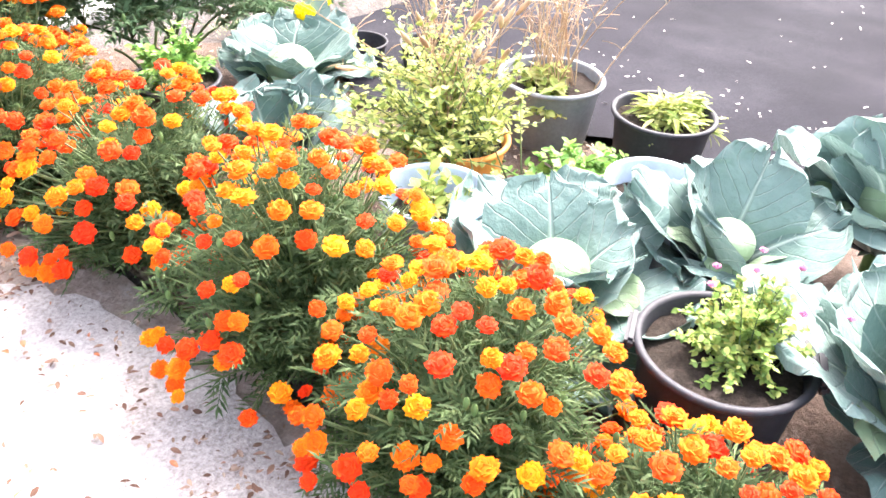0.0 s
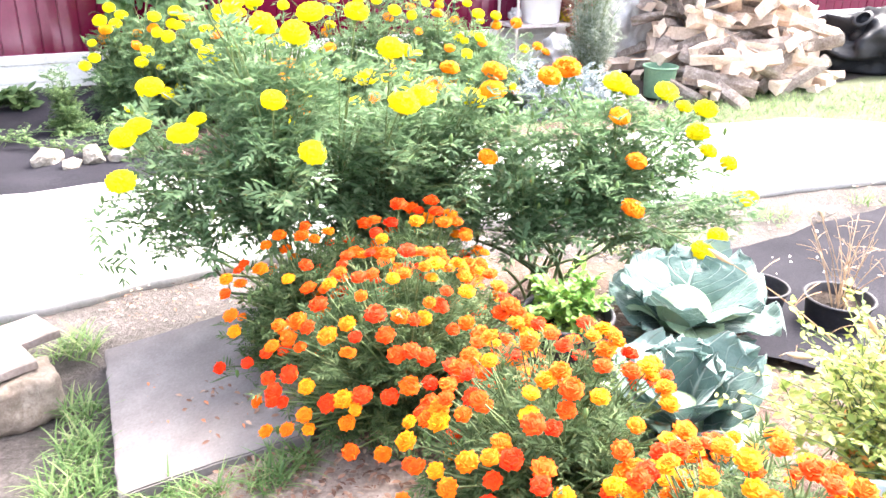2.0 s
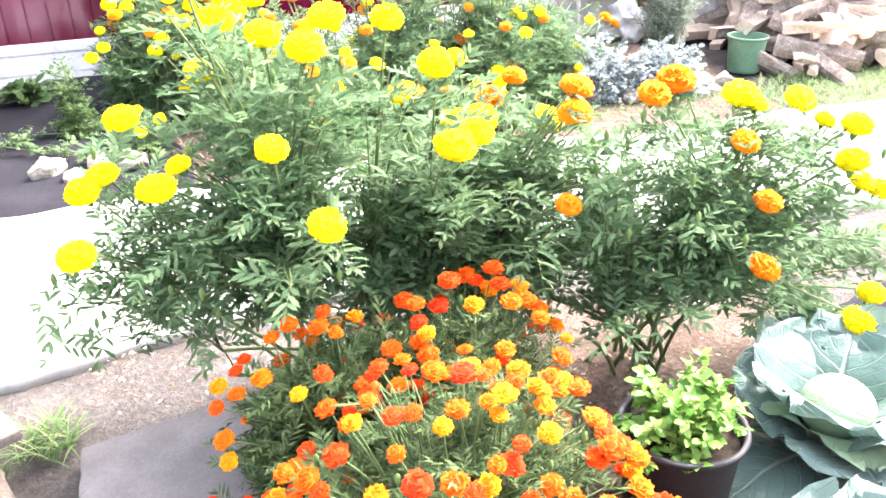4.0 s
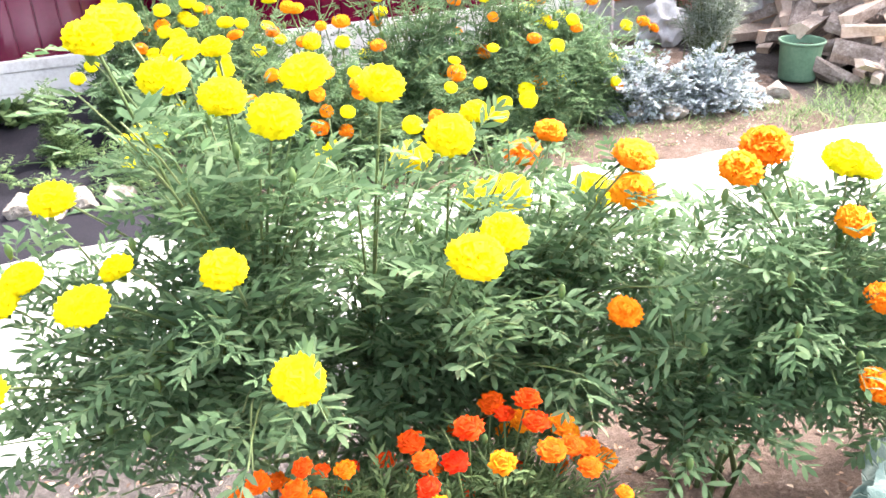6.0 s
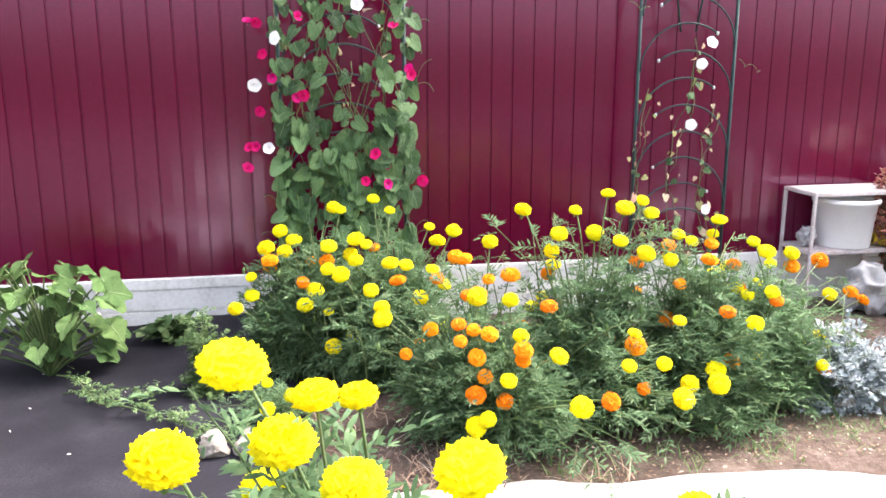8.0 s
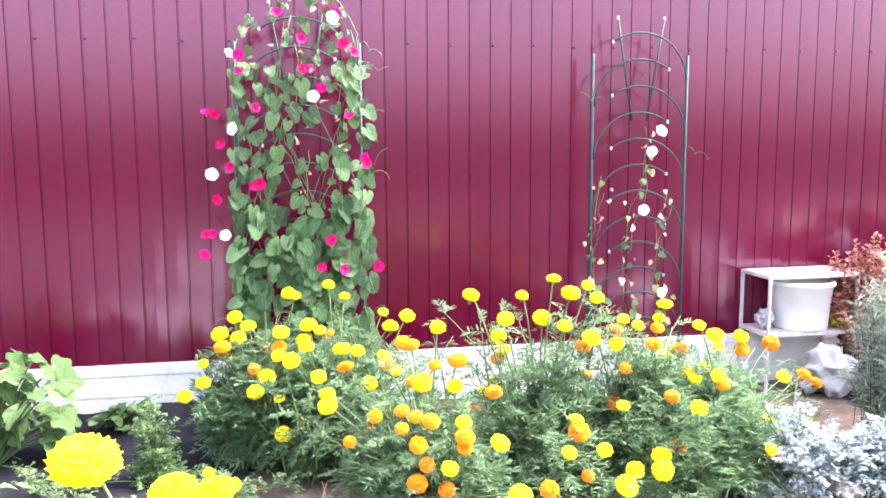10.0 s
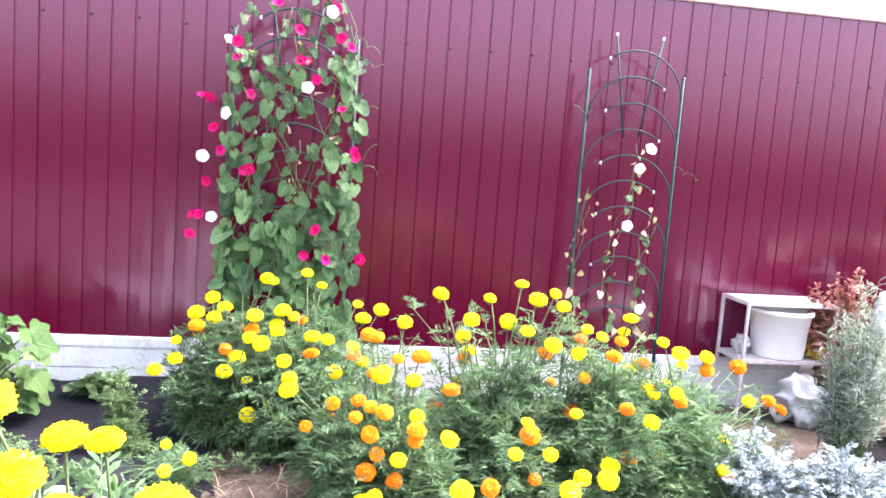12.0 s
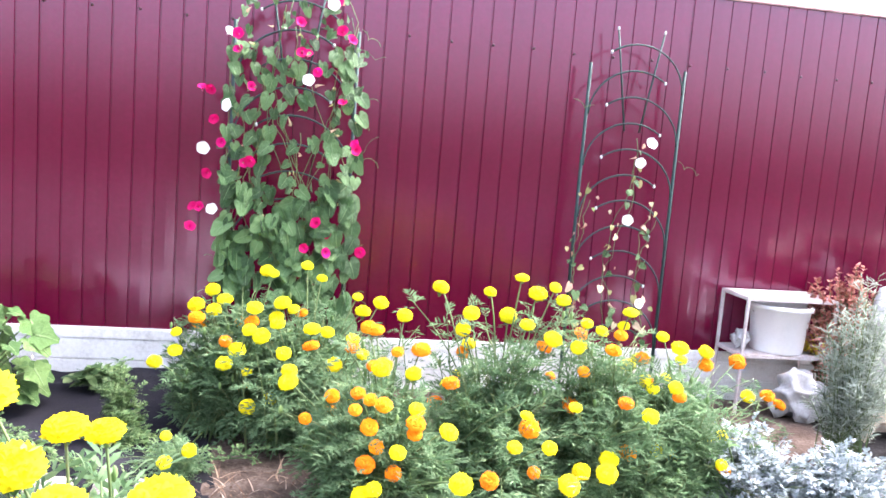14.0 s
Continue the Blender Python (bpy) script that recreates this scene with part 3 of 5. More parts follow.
def build_ground():
    xs, ys = axis_steps(-1.5, 6.5, 0.08, 900), axis_steps(-1.0, 6.6, 0.08, 900)
    v = []
    for y in ys:
        for x in xs:
            near = -2 < x < 7 and -2 < y < 7
            bumpy = 0.010 * noise.noise((x * 5, y * 5, 0)) + 0.005 * noise.noise((x * 17, y * 17, 3)) if near else 0
            v.append((x, y, ground_z(x, y) + bumpy - 0.020))
    w = len(xs)
    f = [(j * w + i, j * w + i + 1, (j + 1) * w + i + 1, (j + 1) * w + i) for j in range(len(ys) - 1) for i in range(w - 1)]
    ob = part("ground", mesh_from("ground", v, f, None, True, (SOIL,)), None)
    tagged(ob, "bare brown garden soil with litter", "ground", "", "structure")


build_ground()


def sheet(name, outline, lift, material, label, category, step=0.07, wrinkle=0.0, ragged=0.03, seed=1, thick=0.0, kind="structure", freq=3.0):
    """A sheet laid on the ground inside an outline, with a ragged edge and optional wrinkles."""
    rng = np.random.default_rng(seed)
    pts = np.array(outline, float)
    dense = []
    for a, b in zip(pts, np.roll(pts, -1, axis=0)):
        k = max(int(np.linalg.norm(b - a) / step), 1)
        for t in range(k):
            p = a + (b - a) * t / k
            dense.append(p + rng.normal(0, ragged, 2) * 0.10 + ragged * np.array([noise.noise((p[0] * 4, p[1] * 4, seed)), noise.noise((p[0] * 4, p[1] * 4, seed + 9))]))
    bm = bmesh.new()
    face = bm.faces.new([bm.verts.new((p[0], p[1], 0)) for p in dense])
    lo, hi = pts.min(axis=0), pts.max(axis=0)
    for ax in (0, 1):
        for c in np.arange(lo[ax] + step, hi[ax], step):
            co, no = [0, 0, 0], [0, 0, 0]
            co[ax], no[ax] = c, 1
            bmesh.ops.bisect_plane(bm, geom=list(bm.verts) + list(bm.edges) + list(bm.faces), plane_co=co, plane_no=no)
    for v in bm.verts:
        x, y = v.co.x, v.co.y
        ridge = 1 - abs(noise.noise((x * freq + seed, y * freq * 0.35, seed)))
        v.co.z = ground_z(x, y) + lift + wrinkle * max(ridge - 0.72, 0) * 3.0 + wrinkle * 0.4 * noise.noise((x * 7, y * 7, seed)) + (0.006 * noise.noise((x * 3, y * 3, 5)))
    if thick:
        r = bmesh.ops.extrude_face_region(bm, geom=list(bm.faces))
        bmesh.ops.translate(bm, vec=(0, 0, -thick), verts=[g for g in r["geom"] if isinstance(g, bmesh.types.BMVert)])
        bmesh.ops.recalc_face_normals(bm, faces=bm.faces)
    ob = part(name, bm, material)
    for poly in ob.data.polygons:
        poly.use_smooth = True
    return tagged(ob, label, category, "", kind)


sheet("path", [(0.05, 3.18), (0.4, 3.15), (1.0, 3.2), (1.5, 3.28), (2.6, 3.26), (3.5, 3.14), (4.6, 3.0), (5.5, 3.02), (5.5, 3.5), (4.95, 3.94), (4.05, 4.09), (3.33, 4.06), (2.9, 4.19), (2.5, 4.19), (2.0, 4.25), (1.4, 4.26), (0.64, 4.26), (0.68, 3.62), (0.05, 3.72)], 0.032, CONCRETE, "pale sunlit concrete garden path", "path", 0.06, 0.0, 0.03, 3, 0.06)
sheet("gritty_soil", [(0.25, 1.7), (0.9, 1.6), (1.3, 1.2), (1.35, -0.3), (1.60, 0.3), (1.62, 1.0), (1.60, 1.6), (1.52, 2.1), (1.36, 2.13), (1.0, 2.18), (0.25, 2.2)], 0.0, GRITTY_SOIL, "pinkish brown gritty soil with leaf scraps", "soil", 0.05, 0.0, 0.04, 6)
sheet("path_apron", [(0.35, -0.9), (0.9, -1.2), (1.45, -0.6), (1.57, 0.4), (1.58, 1.0), (1.54, 1.5), (1.42, 1.84), (1.1, 1.98), (0.6, 1.96), (0.35, 1.2)], 0.004, GRIT, "pale gritty concrete apron strewn with petals", "path", 0.035, 0.0, 0.10, 5, 0.0)
sheet("ground_fabric_far", [(-3.30, 3.44), (0.74, 3.46), (0.72, 3.92), (1.37, 4.04), (1.45, 4.32), (1.50, 4.67), (1.40, 5.29), (1.32, 5.89), (0.74, 5.96), (0.16, 5.94), (-3.14, 5.94)], 0.008, FABRIC, "black woven ground fabric in front of the fence", "ground fabric", 0.06, 0.016, 0.02, 7)
sheet("ground_fabric_near", [(2.95, 2.58), (2.55, 1.95), (2.75, 1.55), (2.95, 1.20), (2.95, 0.2), (3.0, -3.0), (9.0, -3.0), (9.0, 1.2), (5.9, 2.45), (5.3, 2.62), (4.6, 2.74), (3.7, 2.70)], 0.020, FABRIC, "wrinkled black ground fabric strewn with dry bits", "ground fabric", 0.05, 0.020, 0.03, 11, 0.0, "structure", 1.5)
sheet("lawn_strip", [(4.10, 4.01), (4.77, 3.84), (5.45, 3.48), (5.70, 3.00), (6.20, 2.60), (9.00, 2.20), (8.19, 4.76), (5.59, 4.67), (4.62, 4.41)], 0.012, surface("thin_turf", (0.02, 0.03, 0.012), (0.05, 0.06, 0.026), (0.10, 0.10, 0.055), 5, 60, 0.95, 0.8, 0.01), "sparse sunlit grass strip", "grass", 0.1, 0.0, 0.06, 17)
sheet("mulch_bed", [(1.68, 0.0), (2.9, 0.1), (2.9, 1.2), (2.6, 2.0), (2.8, 2.7), (2.2, 3.0), (1.5, 2.95), (1.48, 2.1), (1.62, 1.7), (1.68, 1.2)], 0.010, MULCH, "dark mulch of the flower bed", "mulch", 0.06, 0.0, 0.05, 19)
sheet("fence_bed", [(1.35, 4.2), (2.4, 4.1), (3.3, 4.0), (4.2, 4.02), (4.4, 4.7), (4.4, 6.05), (1.5, 6.05), (1.40, 4.9)], 0.008, MULCH, "dry mulch under the fence flowers", "mulch", 0.06, 0.0, 0.10, 23)


def stepping_slab():
    """A flat slab with straight sides, chipped a little along its edges."""
    rng = np.random.default_rng(13)
    corners = np.array([(0.965, 2.20), (1.17, 2.165), (1.375, 2.12), (1.43, 2.45), (1.42, 2.77), (1.00, 2.85)])
    rim = []
    for a, e in zip(corners, np.roll(corners, -1, axis=0)):
        k = max(int(np.linalg.norm(e - a) / 0.03), 2)
        rim += [a + (e - a) * t / k + rng.normal(0, 0.0012, 2) for t in range(k)]
    bm = bmesh.new()
    ring = [bm.verts.new((*p, 0.0)) for p in rim]
    bm.faces.new(ring)
    r = bmesh.ops.extrude_face_region(bm, geom=list(bm.faces))
    top = [g for g in r["geom"] if isinstance(g, bmesh.types.BMVert)]
    bmesh.ops.translate(bm, vec=(0, 0, 0.055), verts=top)
    bmesh.ops.recalc_face_normals(bm, faces=bm.faces)
    edges = [e for e in bm.edges if all(v in top for v in e.verts)]
    bmesh.ops.bevel(bm, geom=edges, offset=0.004, segments=2, affect="EDGES")
    xs = [(0.965, 2.20), (1.375, 2.12), (1.00, 2.85)]
    z = [ground_z(*p) + 0.036 for p in xs]
    m = np.linalg.solve(np.array([[p[0], p[1], 1] for p in xs]), np.array(z))
    for v in bm.verts:
        v.co.z += m[0] * v.co.x + m[1] * v.co.y + m[2] - 0.055
    tagged(part("stepping_slab", bm, SLATE), "flat gray stone stepping slab littered with petals", "slab")


stepping_slab()


# ---- fence ----
def build_fence():
    root = thing("fence", "wine-red corrugated metal sheet fence on a whitewashed plinth", "fence", (0, 6.08, 0), "", "structure")
    pitch, rib, n = 0.1081, 0.0045, 10
    prof = []
    for k in range(n):
        x = k * pitch
        prof += [(x, rib), (x + 0.003, 0), (x + 0.007, 0), (x + 0.010, rib), (x + 0.062, rib + 0.0008)]
    prof.append((n * pitch, rib))
    v, f = [], []
    for z in (0.275, 0.7, 1.3, 1.8, 2.19):
        v += [(x, -d, z) for x, d in prof]
    w = len(prof)
    rows = 5
    f += [(j * w + i, j * w + i + 1, (j + 1) * w + i + 1, (j + 1) * w + i) for j in range(rows - 1) for i in range(w - 1)]
    k = len(v)
    v += [(x, y + 0.003, z) for x, y, z in v]
    f += [tuple(i + k for i in q[::-1]) for q in f]
    sheet_mesh = mesh_from("fence_sheet", v, f, None, False, (FENCE,))
    for i in range(-7, 8):
        part("fence_sheet", sheet_mesh, None, root, "", pose(0.462 + i * n * pitch, -0.002 * (i % 2), 0))
    bd = box(1.077, 0.030, 0.055, (0.5405, -0.012, 0.250), 0.004)
    board = part("plinth_board", bd, PLINTH, root, "whitewashed board")
    mid = part("plinth_board", box(1.077, 0.026, 0.105, (0.5405, -0.009, 0.168), 0.004), PLINTH, root)
    low = part("plinth_footing", box(1.077, 0.05, 0.15, (0.5405, 0.004, 0.038), 0.006), PLINTH, root)
    cap = part("cap_rail", box(1.081, 0.035, 0.012, (0.5405, -0.004, 2.196), 0.003), surface("cap", (0.30, 0.14, 0.14), (0.42, 0.24, 0.24), (0.55, 0.38, 0.38), 9, 60, 0.5, 0.1, 0.002), root)
    for i in range(-7, 8):
        for ob in (board, mid, low, cap):
            if i == 0:
                ob.matrix_basis = pose(0.462, 0, 0)
            else:
                part(ob.name.split(".")[0], ob.data, None, root, "", pose(0.462 + i * 1.081, 0, 0))
    sv, sf = lathe([(0.0075, 0), (0.0075, 0.003), (0.005, 0.006), (0.001, 0.007)], 8)
    screw = mesh_from("screw", sv, sf, None, True, (surface("screw_head", (0.03, 0.004, 0.008), (0.05, 0.006, 0.012), (0.08, 0.01, 0.02), 40, 90, 0.4, 0.1, 0.001),))
    for i in range(-4, 24):
        part("screw", screw, None, root, "", pose(0.482 + i * 0.2162, -0.004, 1.83 + 0.004 * (i % 3), 90, 0, 0))


build_fence()


def fabric_flap():
    """The fabric's upper edge, turned up against the plinth in slack waves."""
    v, f, n = [], [], 90
    for i in range(n + 1):
        x = -1.6 + 3.3 * i / n
        top = 0.075 + 0.05 * noise.noise((x * 2.3, 4.0, 0)) + 0.02 * noise.noise((x * 7, 1.0, 0))
        for y, z in ((5.86, 0.006), (5.97, 0.012), (6.03, 0.4 * top), (6.045, top), (6.053, top - 0.004)):
            v.append((x, y + 0.008 * noise.noise((x * 6, z * 20, 2)), z))
    f = [(i * 5 + j, (i + 1) * 5 + j, (i + 1) * 5 + j + 1, i * 5 + j + 1) for i in range(n) for j in range(4)]
    tagged(part("fabric_flap", mesh_from("fabric_flap", v, f, None, True, (FABRIC,)), None), "black ground fabric turned up against the plinth", "ground fabric", "", "structure")


fabric_flap()


# ---- unseen hedge blocks, added so the lower fence reflects something dark ----
for nm, sx, sy, x, y in (("unseen_hedge_south", 46, 0.3, 0, -9.0), ("unseen_hedge_west", 0.3, 30, -14, 4)):
    tagged(part(nm, box(sx, sy, 1.9, (x, y, 0.9), 0.05), UNSEEN_HEDGE), "unseen dark hedge block added to darken the fence's low reflections", "hedge", "", "structure")


# ---- trellises ----
def arc(cx, z, r, a0, a1, y, n=16, squash=1.0):
    t = np.radians(np.linspace(a0, a1, n))
    return np.stack([cx + r * np.cos(t), np.full(n, y), z + r * squash * np.sin(t)], axis=1)


CAP = mesh_from("end_cap", *lathe([(0.001, -0.009), (0.0065, -0.006), (0.007, 0.004), (0.004, 0.009), (0.001, 0.010)], 8), None, True, (surface("cap_plastic", (0.40, 0.42, 0.42), (0.52, 0.54, 0.54), (0.62, 0.64, 0.64), 20, 90, 0.5),))


def trellis(at_x, y, half, top, label, group):
    root = thing("trellis", label, "trellis", (at_x, y, 0), group)

    def rod(name, pts, r):
        v, f = tube(pts, r, 8)
        ob = part(name, mesh_from(name, v, f, None, True, (TUBE,)), None, root)
        if name in ("hoop", "spoke"):
            part("end_cap", CAP, None, ob, "pale plastic end cap", pose(*pts[-1]))

    for q in (-1, 1):
        rod("post", [(q * half, 0, -0.05), (q * half, 0, 0.9), (q * half, 0, top)], 0.009)
    for q in (-1, 1):
        rod("spoke", [(q * 0.040, 0.004, top - 0.33), (q * 0.125, 0.004, top + 0.18)], 0.0050)
    for k, z in enumerate(np.arange(0.20, top - 0.02, 0.1325)):
        side = 1 if k % 2 else -1
        a = arc(0, z, half * 0.97, 0, 128, -0.006, 16, 0.95)
        a[:, 0] *= side
        rod("hoop", a, 0.0045)
    return root


T1 = trellis(3.380, 5.93, 0.2545, 1.782, "dark green tube trellis with a sparse morning glory", "trellises")
T2 = trellis(1.664, 5.88, 0.286, 1.81, "dark green tube trellis overgrown by morning glory", "trellises")


# ---- morning glory ----
def heart_leaf():
    """A heart-shaped leaf one unit long, with a notch where the stalk joins."""
    n = 26
    v, uv, f = [(0, 0, 0)], [(0.5, 0.12)], []
    for ring in (0.5, 1.0):
        for j in range(n):
            a = (j + 0.5) / n * 2 * math.pi - math.pi
            r = (0.50 + 0.08 * math.cos(a) + 0.36 * max(math.cos(a), 0) ** 8) * (1 - 0.85 * math.exp(-((math.pi - abs(a)) / 0.30) ** 2)) * ring
            x, y = r * math.cos(a), r * math.sin(a)
            v.append((x, y, 0.22 * abs(y) - 0.22 * x * x + 0.02 * math.sin(a * 6)))
            uv.append((0.5 + y * 0.9, 0.15 + x * 0.9))
    f += [(0, 1 + j, 1 + (j + 1) % n) for j in range(n - 1)]
    f += [(1 + j, 1 + n + j, 1 + n + (j + 1) % n, 1 + (j + 1) % n) for j in range(n - 1)]
    return np.array(v), f, uv


def trumpet(r=0.026):
    v, uv, f = [], [], []
    prof = [(0.06, -1.2), (0.12, -0.75), (0.26, -0.38), (0.66, -0.08), (1.0, 0.06)]
    s = 15
    for k, (a, z) in enumerate(prof):
        for j in range(s):
            ang = j / s * 2 * math.pi
            wob = 1 + (0.06 * math.cos(ang * 5) if k > 2 else 0)
            v.append((a * r * wob * math.cos(ang), a * r * wob * math.sin(ang), z * r))
            uv.append((j / s, k / 4))
    for k in range(4):
        for j in range(s):
            f.append((k * s + j, k * s + (j + 1) % s, (k + 1) * s + (j + 1) % s, (k + 1) * s + j))
    return mesh_from("trumpet", v, f, uv, True)


HEART = heart_leaf()
TRUMPET_M, TRUMPET_W = trumpet(), trumpet(0.028)
TRUMPET_M.materials.append(MAGENTA)
TRUMPET_W.materials.append(WHITE_PETAL)
WILT_MESH = mesh_from("leaf", *(lambda t: (t[0] * np.array([1, 0.8, 2.0]), t[1]))(ovate(0.5, 0.8, 0.5)), None, True, (WILT,))
HEART_MESH = mesh_from("leaf", HEART[0], HEART[1], HEART[2], True, (IPOMOEA,))


THIN_MESHES = [WILT_MESH, HEART_MESH, mesh_from("leaf", HEART[0], HEART[1], HEART[2], True, (WILT,))]


def creeper(name, label, x, y, half, runs, leaf_rows, flowers, white, seed, leaf_size, tendrils, leaf_meshes=None):
    """Twining stems up a trellis, with separate heart leaves and trumpet flowers."""
    rng = np.random.default_rng(seed)
    root = thing(name, label, "climbing plant", (x, y, 0))
    pieces = []
    for k, (px, z) in enumerate(runs(rng)):
        pts = np.stack([px, -0.03 + 0.02 * np.sin(z * 25 + k), z], axis=1)
        pieces.append(tube(pts, 0.0020, 4))
    for k in range(tendrils):
        a = np.array([rng.choice([-1, 1]) * half, -0.03, rng.uniform(0.5, 1.8)])
        t = np.linspace(0, 1, 16)
        reach, turns, up = rng.uniform(0.05, 0.14), rng.uniform(5, 12), rng.uniform(-0.06, 0.10)
        pts = np.stack([a[0] + np.sign(a[0]) * (reach * t + 0.012 * np.sin(turns * t)), np.full(16, -0.04), a[2] + up * t + 0.014 * np.cos(turns * t)], axis=1)
        pieces.append(tube(pts, 0.0014, 4))
    v, f = join(pieces)
    part("stem_tangle", mesh_from("stem_tangle", v, f, None, True, (STEM,)), None, root, "", None, "stuff")
    meshes = leaf_meshes or [HEART_MESH]
    for lx, lz, s in leaf_rows(rng):
        m = Matrix.Translation((lx, rng.uniform(-0.10, -0.02), lz)) @ pose(0, 0, 0, rng.normal(68, 16), rng.normal(0, 20), rng.normal(0, 28)) @ pose(0, 0, 0, 0, 0, -90 + rng.normal(0, 22)) @ Matrix.Scale(leaf_size * s, 4)
        part("leaf", meshes[rng.integers(len(meshes))], None, root, "", m)
    for rows, me in ((flowers, TRUMPET_M), (white, TRUMPET_W)):
        for fx, fz in rows:
            z = Vector(unit(np.array([rng.normal(-0.1, 0.5), -1.0, rng.normal(0.3, 0.35)])))
            m = Matrix.Translation((fx - x, -0.11 + rng.uniform(-0.03, 0.02), fz)) @ z.to_track_quat("Z", "Y").to_matrix().to_4x4() @ Matrix.Scale(rng.uniform(0.85, 1.12), 4)
            part("flower", me, None, root, "", m)
    return root


MAGENTA_AT = [(1.254, 1.487), (1.292, 1.477), (1.405, 1.732), (1.405, 1.667), (1.472, 1.506), (1.311, 1.345), (1.349, 1.241), (1.292, 1.098), (1.235, 0.946), (1.264, 0.946), (1.226, 0.851), (1.482, 1.166), (1.453, 1.156), (1.747, 0.780), (1.794, 0.903), (1.851, 0.847), (1.851, 0.762), (2.011, 0.773), (1.953, 1.282), (1.962, 1.254), (1.886, 1.470), (1.866, 1.789), (1.913, 1.752), (1.764, 1.592), (1.716, 1.676), (1.688, 1.676), (1.678, 1.808), (1.575, 1.920), (1.800, 1.939), (1.838, 1.920)]
WHITE_AT = [(1.368, 1.411), (1.273, 1.212), (1.321, 0.937), (1.726, 1.554), (1.368, 1.742), (1.819, 1.901)]


def full_leaves(rng):
    rows = []
    for k in range(520):
        z = rng.uniform(0.25, 1.05) if k < 300 else rng.uniform(0.95, 1.72) if k < 450 else rng.uniform(1.58, 2.02)
        x = rng.uniform(-0.305, 0.32)
        if z > 0.95 and abs(x) < 0.2 and rng.random() < 0.45:
            x = rng.choice([-1, 1]) * rng.uniform(0.18, 0.31)
        if z > 1.72:
            x = rng.uniform(-1, 1) * 0.295 * math.sqrt(max(1 - ((z - 1.68) / 0.38) ** 2, 0.05))
        rows.append((x, z, rng.uniform(0.55, 1.3) * (1.12 if z < 0.9 else 0.88 if z < 1.7 else 0.55)))
    return rows


STRANDS = [(-0.24, 1.18, 0.03), (-0.04, 1.42, 0.06), (0.12, 1.10, 0.045)]


def sparse_leaves(rng):
    rows = []
    for x0, top, sway in STRANDS:
        for z in np.arange(0.36, top, 0.052):
            for _ in range(1 if rng.random() < 0.5 else 2):
                rows.append((x0 + sway * math.sin(z * 6) + rng.normal(0, 0.025), z + rng.normal(0, 0.015), rng.uniform(0.35, 0.85) * (1.15 if z < 0.7 else 0.8)))
    return rows


def full_runs(rng):
    rows = []
    for k in range(18):
        z = np.linspace(0.02, rng.uniform(1.3, 2.0), 26)
        half = 0.295 * np.sqrt(np.clip(1 - (np.clip(z - 1.7, 0, 1) / 0.38) ** 2, 0.05, 1))
        x = np.clip(rng.uniform(-0.29, 0.29) + 0.09 * np.sin(z * rng.uniform(3, 6) + k) + rng.normal(0, 0.008, 26), -half, half)
        rows.append((x, z))
    return rows


def sparse_runs(rng):
    rows = []
    for x0, top, sway in STRANDS:
        for w in (0.0, 0.9):
            z = np.linspace(0.02, top - 0.1 * w, 26)
            rows.append((x0 + sway * np.sin(z * 6 + w) + rng.normal(0, 0.006, 26), z))
    return rows


full_vine = creeper("morning_glory", "dense morning glory with magenta and white flowers on a trellis", 1.664, 5.85, 0.295, full_runs, full_leaves, MAGENTA_AT, WHITE_AT, 5, 0.067, 12)
creeper("morning_glory", "thin withering morning glory with white flowers on a trellis", 3.380, 5.90, 0.24, sparse_runs, sparse_leaves, [], [(3.440, 1.400), (3.377, 1.298), (3.344, 1.008), (3.467, 0.580)], 6, 0.050, 2, THIN_MESHES)
rng_w = np.random.default_rng(77)
for _ in range(40):
    part("withered_leaf", WILT_MESH, None, full_vine, "", pose(rng_w.uniform(-0.30, 0.30), -0.06, rng_w.uniform(0.8, 2.0), *rng_w.uniform(0, 360, 3)) @ Matrix.Scale(rng_w.uniform(0.015, 0.035), 4))


# ---- African marigolds by the path ----
NEAR_YELLOW = [(1.337, 2.580, 1.030), (1.365, 2.890, 0.988), (1.454, 2.920, 0.932), (1.505, 2.910, 0.932), (1.417, 2.840, 0.912), (1.490, 2.760, 0.893), (1.602, 2.720, 0.924), (1.544, 2.660, 0.884), (1.658, 2.530, 0.947), (1.766, 2.580, 0.846), (1.909, 2.820, 0.792), (1.431, 2.480, 0.764), (1.485, 2.360, 0.664), (1.731, 2.410, 0.747), (1.790, 2.460, 0.747), (1.863, 2.710, 0.691), (1.903, 2.690, 0.692), (1.249, 2.670, 0.656), (1.296, 2.750, 0.666), (1.160, 2.820, 0.644), (1.119, 2.800, 0.623), (1.093, 2.670, 0.551), (1.217, 2.940, 0.716), (2.063, 2.680, 0.673), (1.798, 2.850, 0.720), (1.389, 2.970, 0.788)]
NEAR_ORANGE = [(2.073, 2.580, 0.767), (2.034, 2.520, 0.788), (2.045, 2.540, 0.727), (2.171, 2.460, 0.770), (2.059, 2.830, 0.732), (2.056, 2.930, 0.659), (1.999, 2.470, 0.564), (1.889, 2.840, 0.556), (2.249, 2.500, 0.780), (2.434, 2.386, 0.525), (2.382, 2.313, 0.415), (2.406, 2.446, 0.642)]
RIGHT_YELLOW = [(2.431, 2.509, 0.725), (2.696, 2.593, 0.657), (2.722, 2.537, 0.620), (2.623, 2.363, 0.596), (2.734, 2.460, 0.630), (2.698, 2.384, 0.526), (2.909, 2.502, 0.428), (3.021, 2.490, 0.302), (2.479, 2.511, 0.698), (2.572, 2.220, 0.290), (2.707, 2.306, 0.282), (2.975, 2.484, 0.304)]


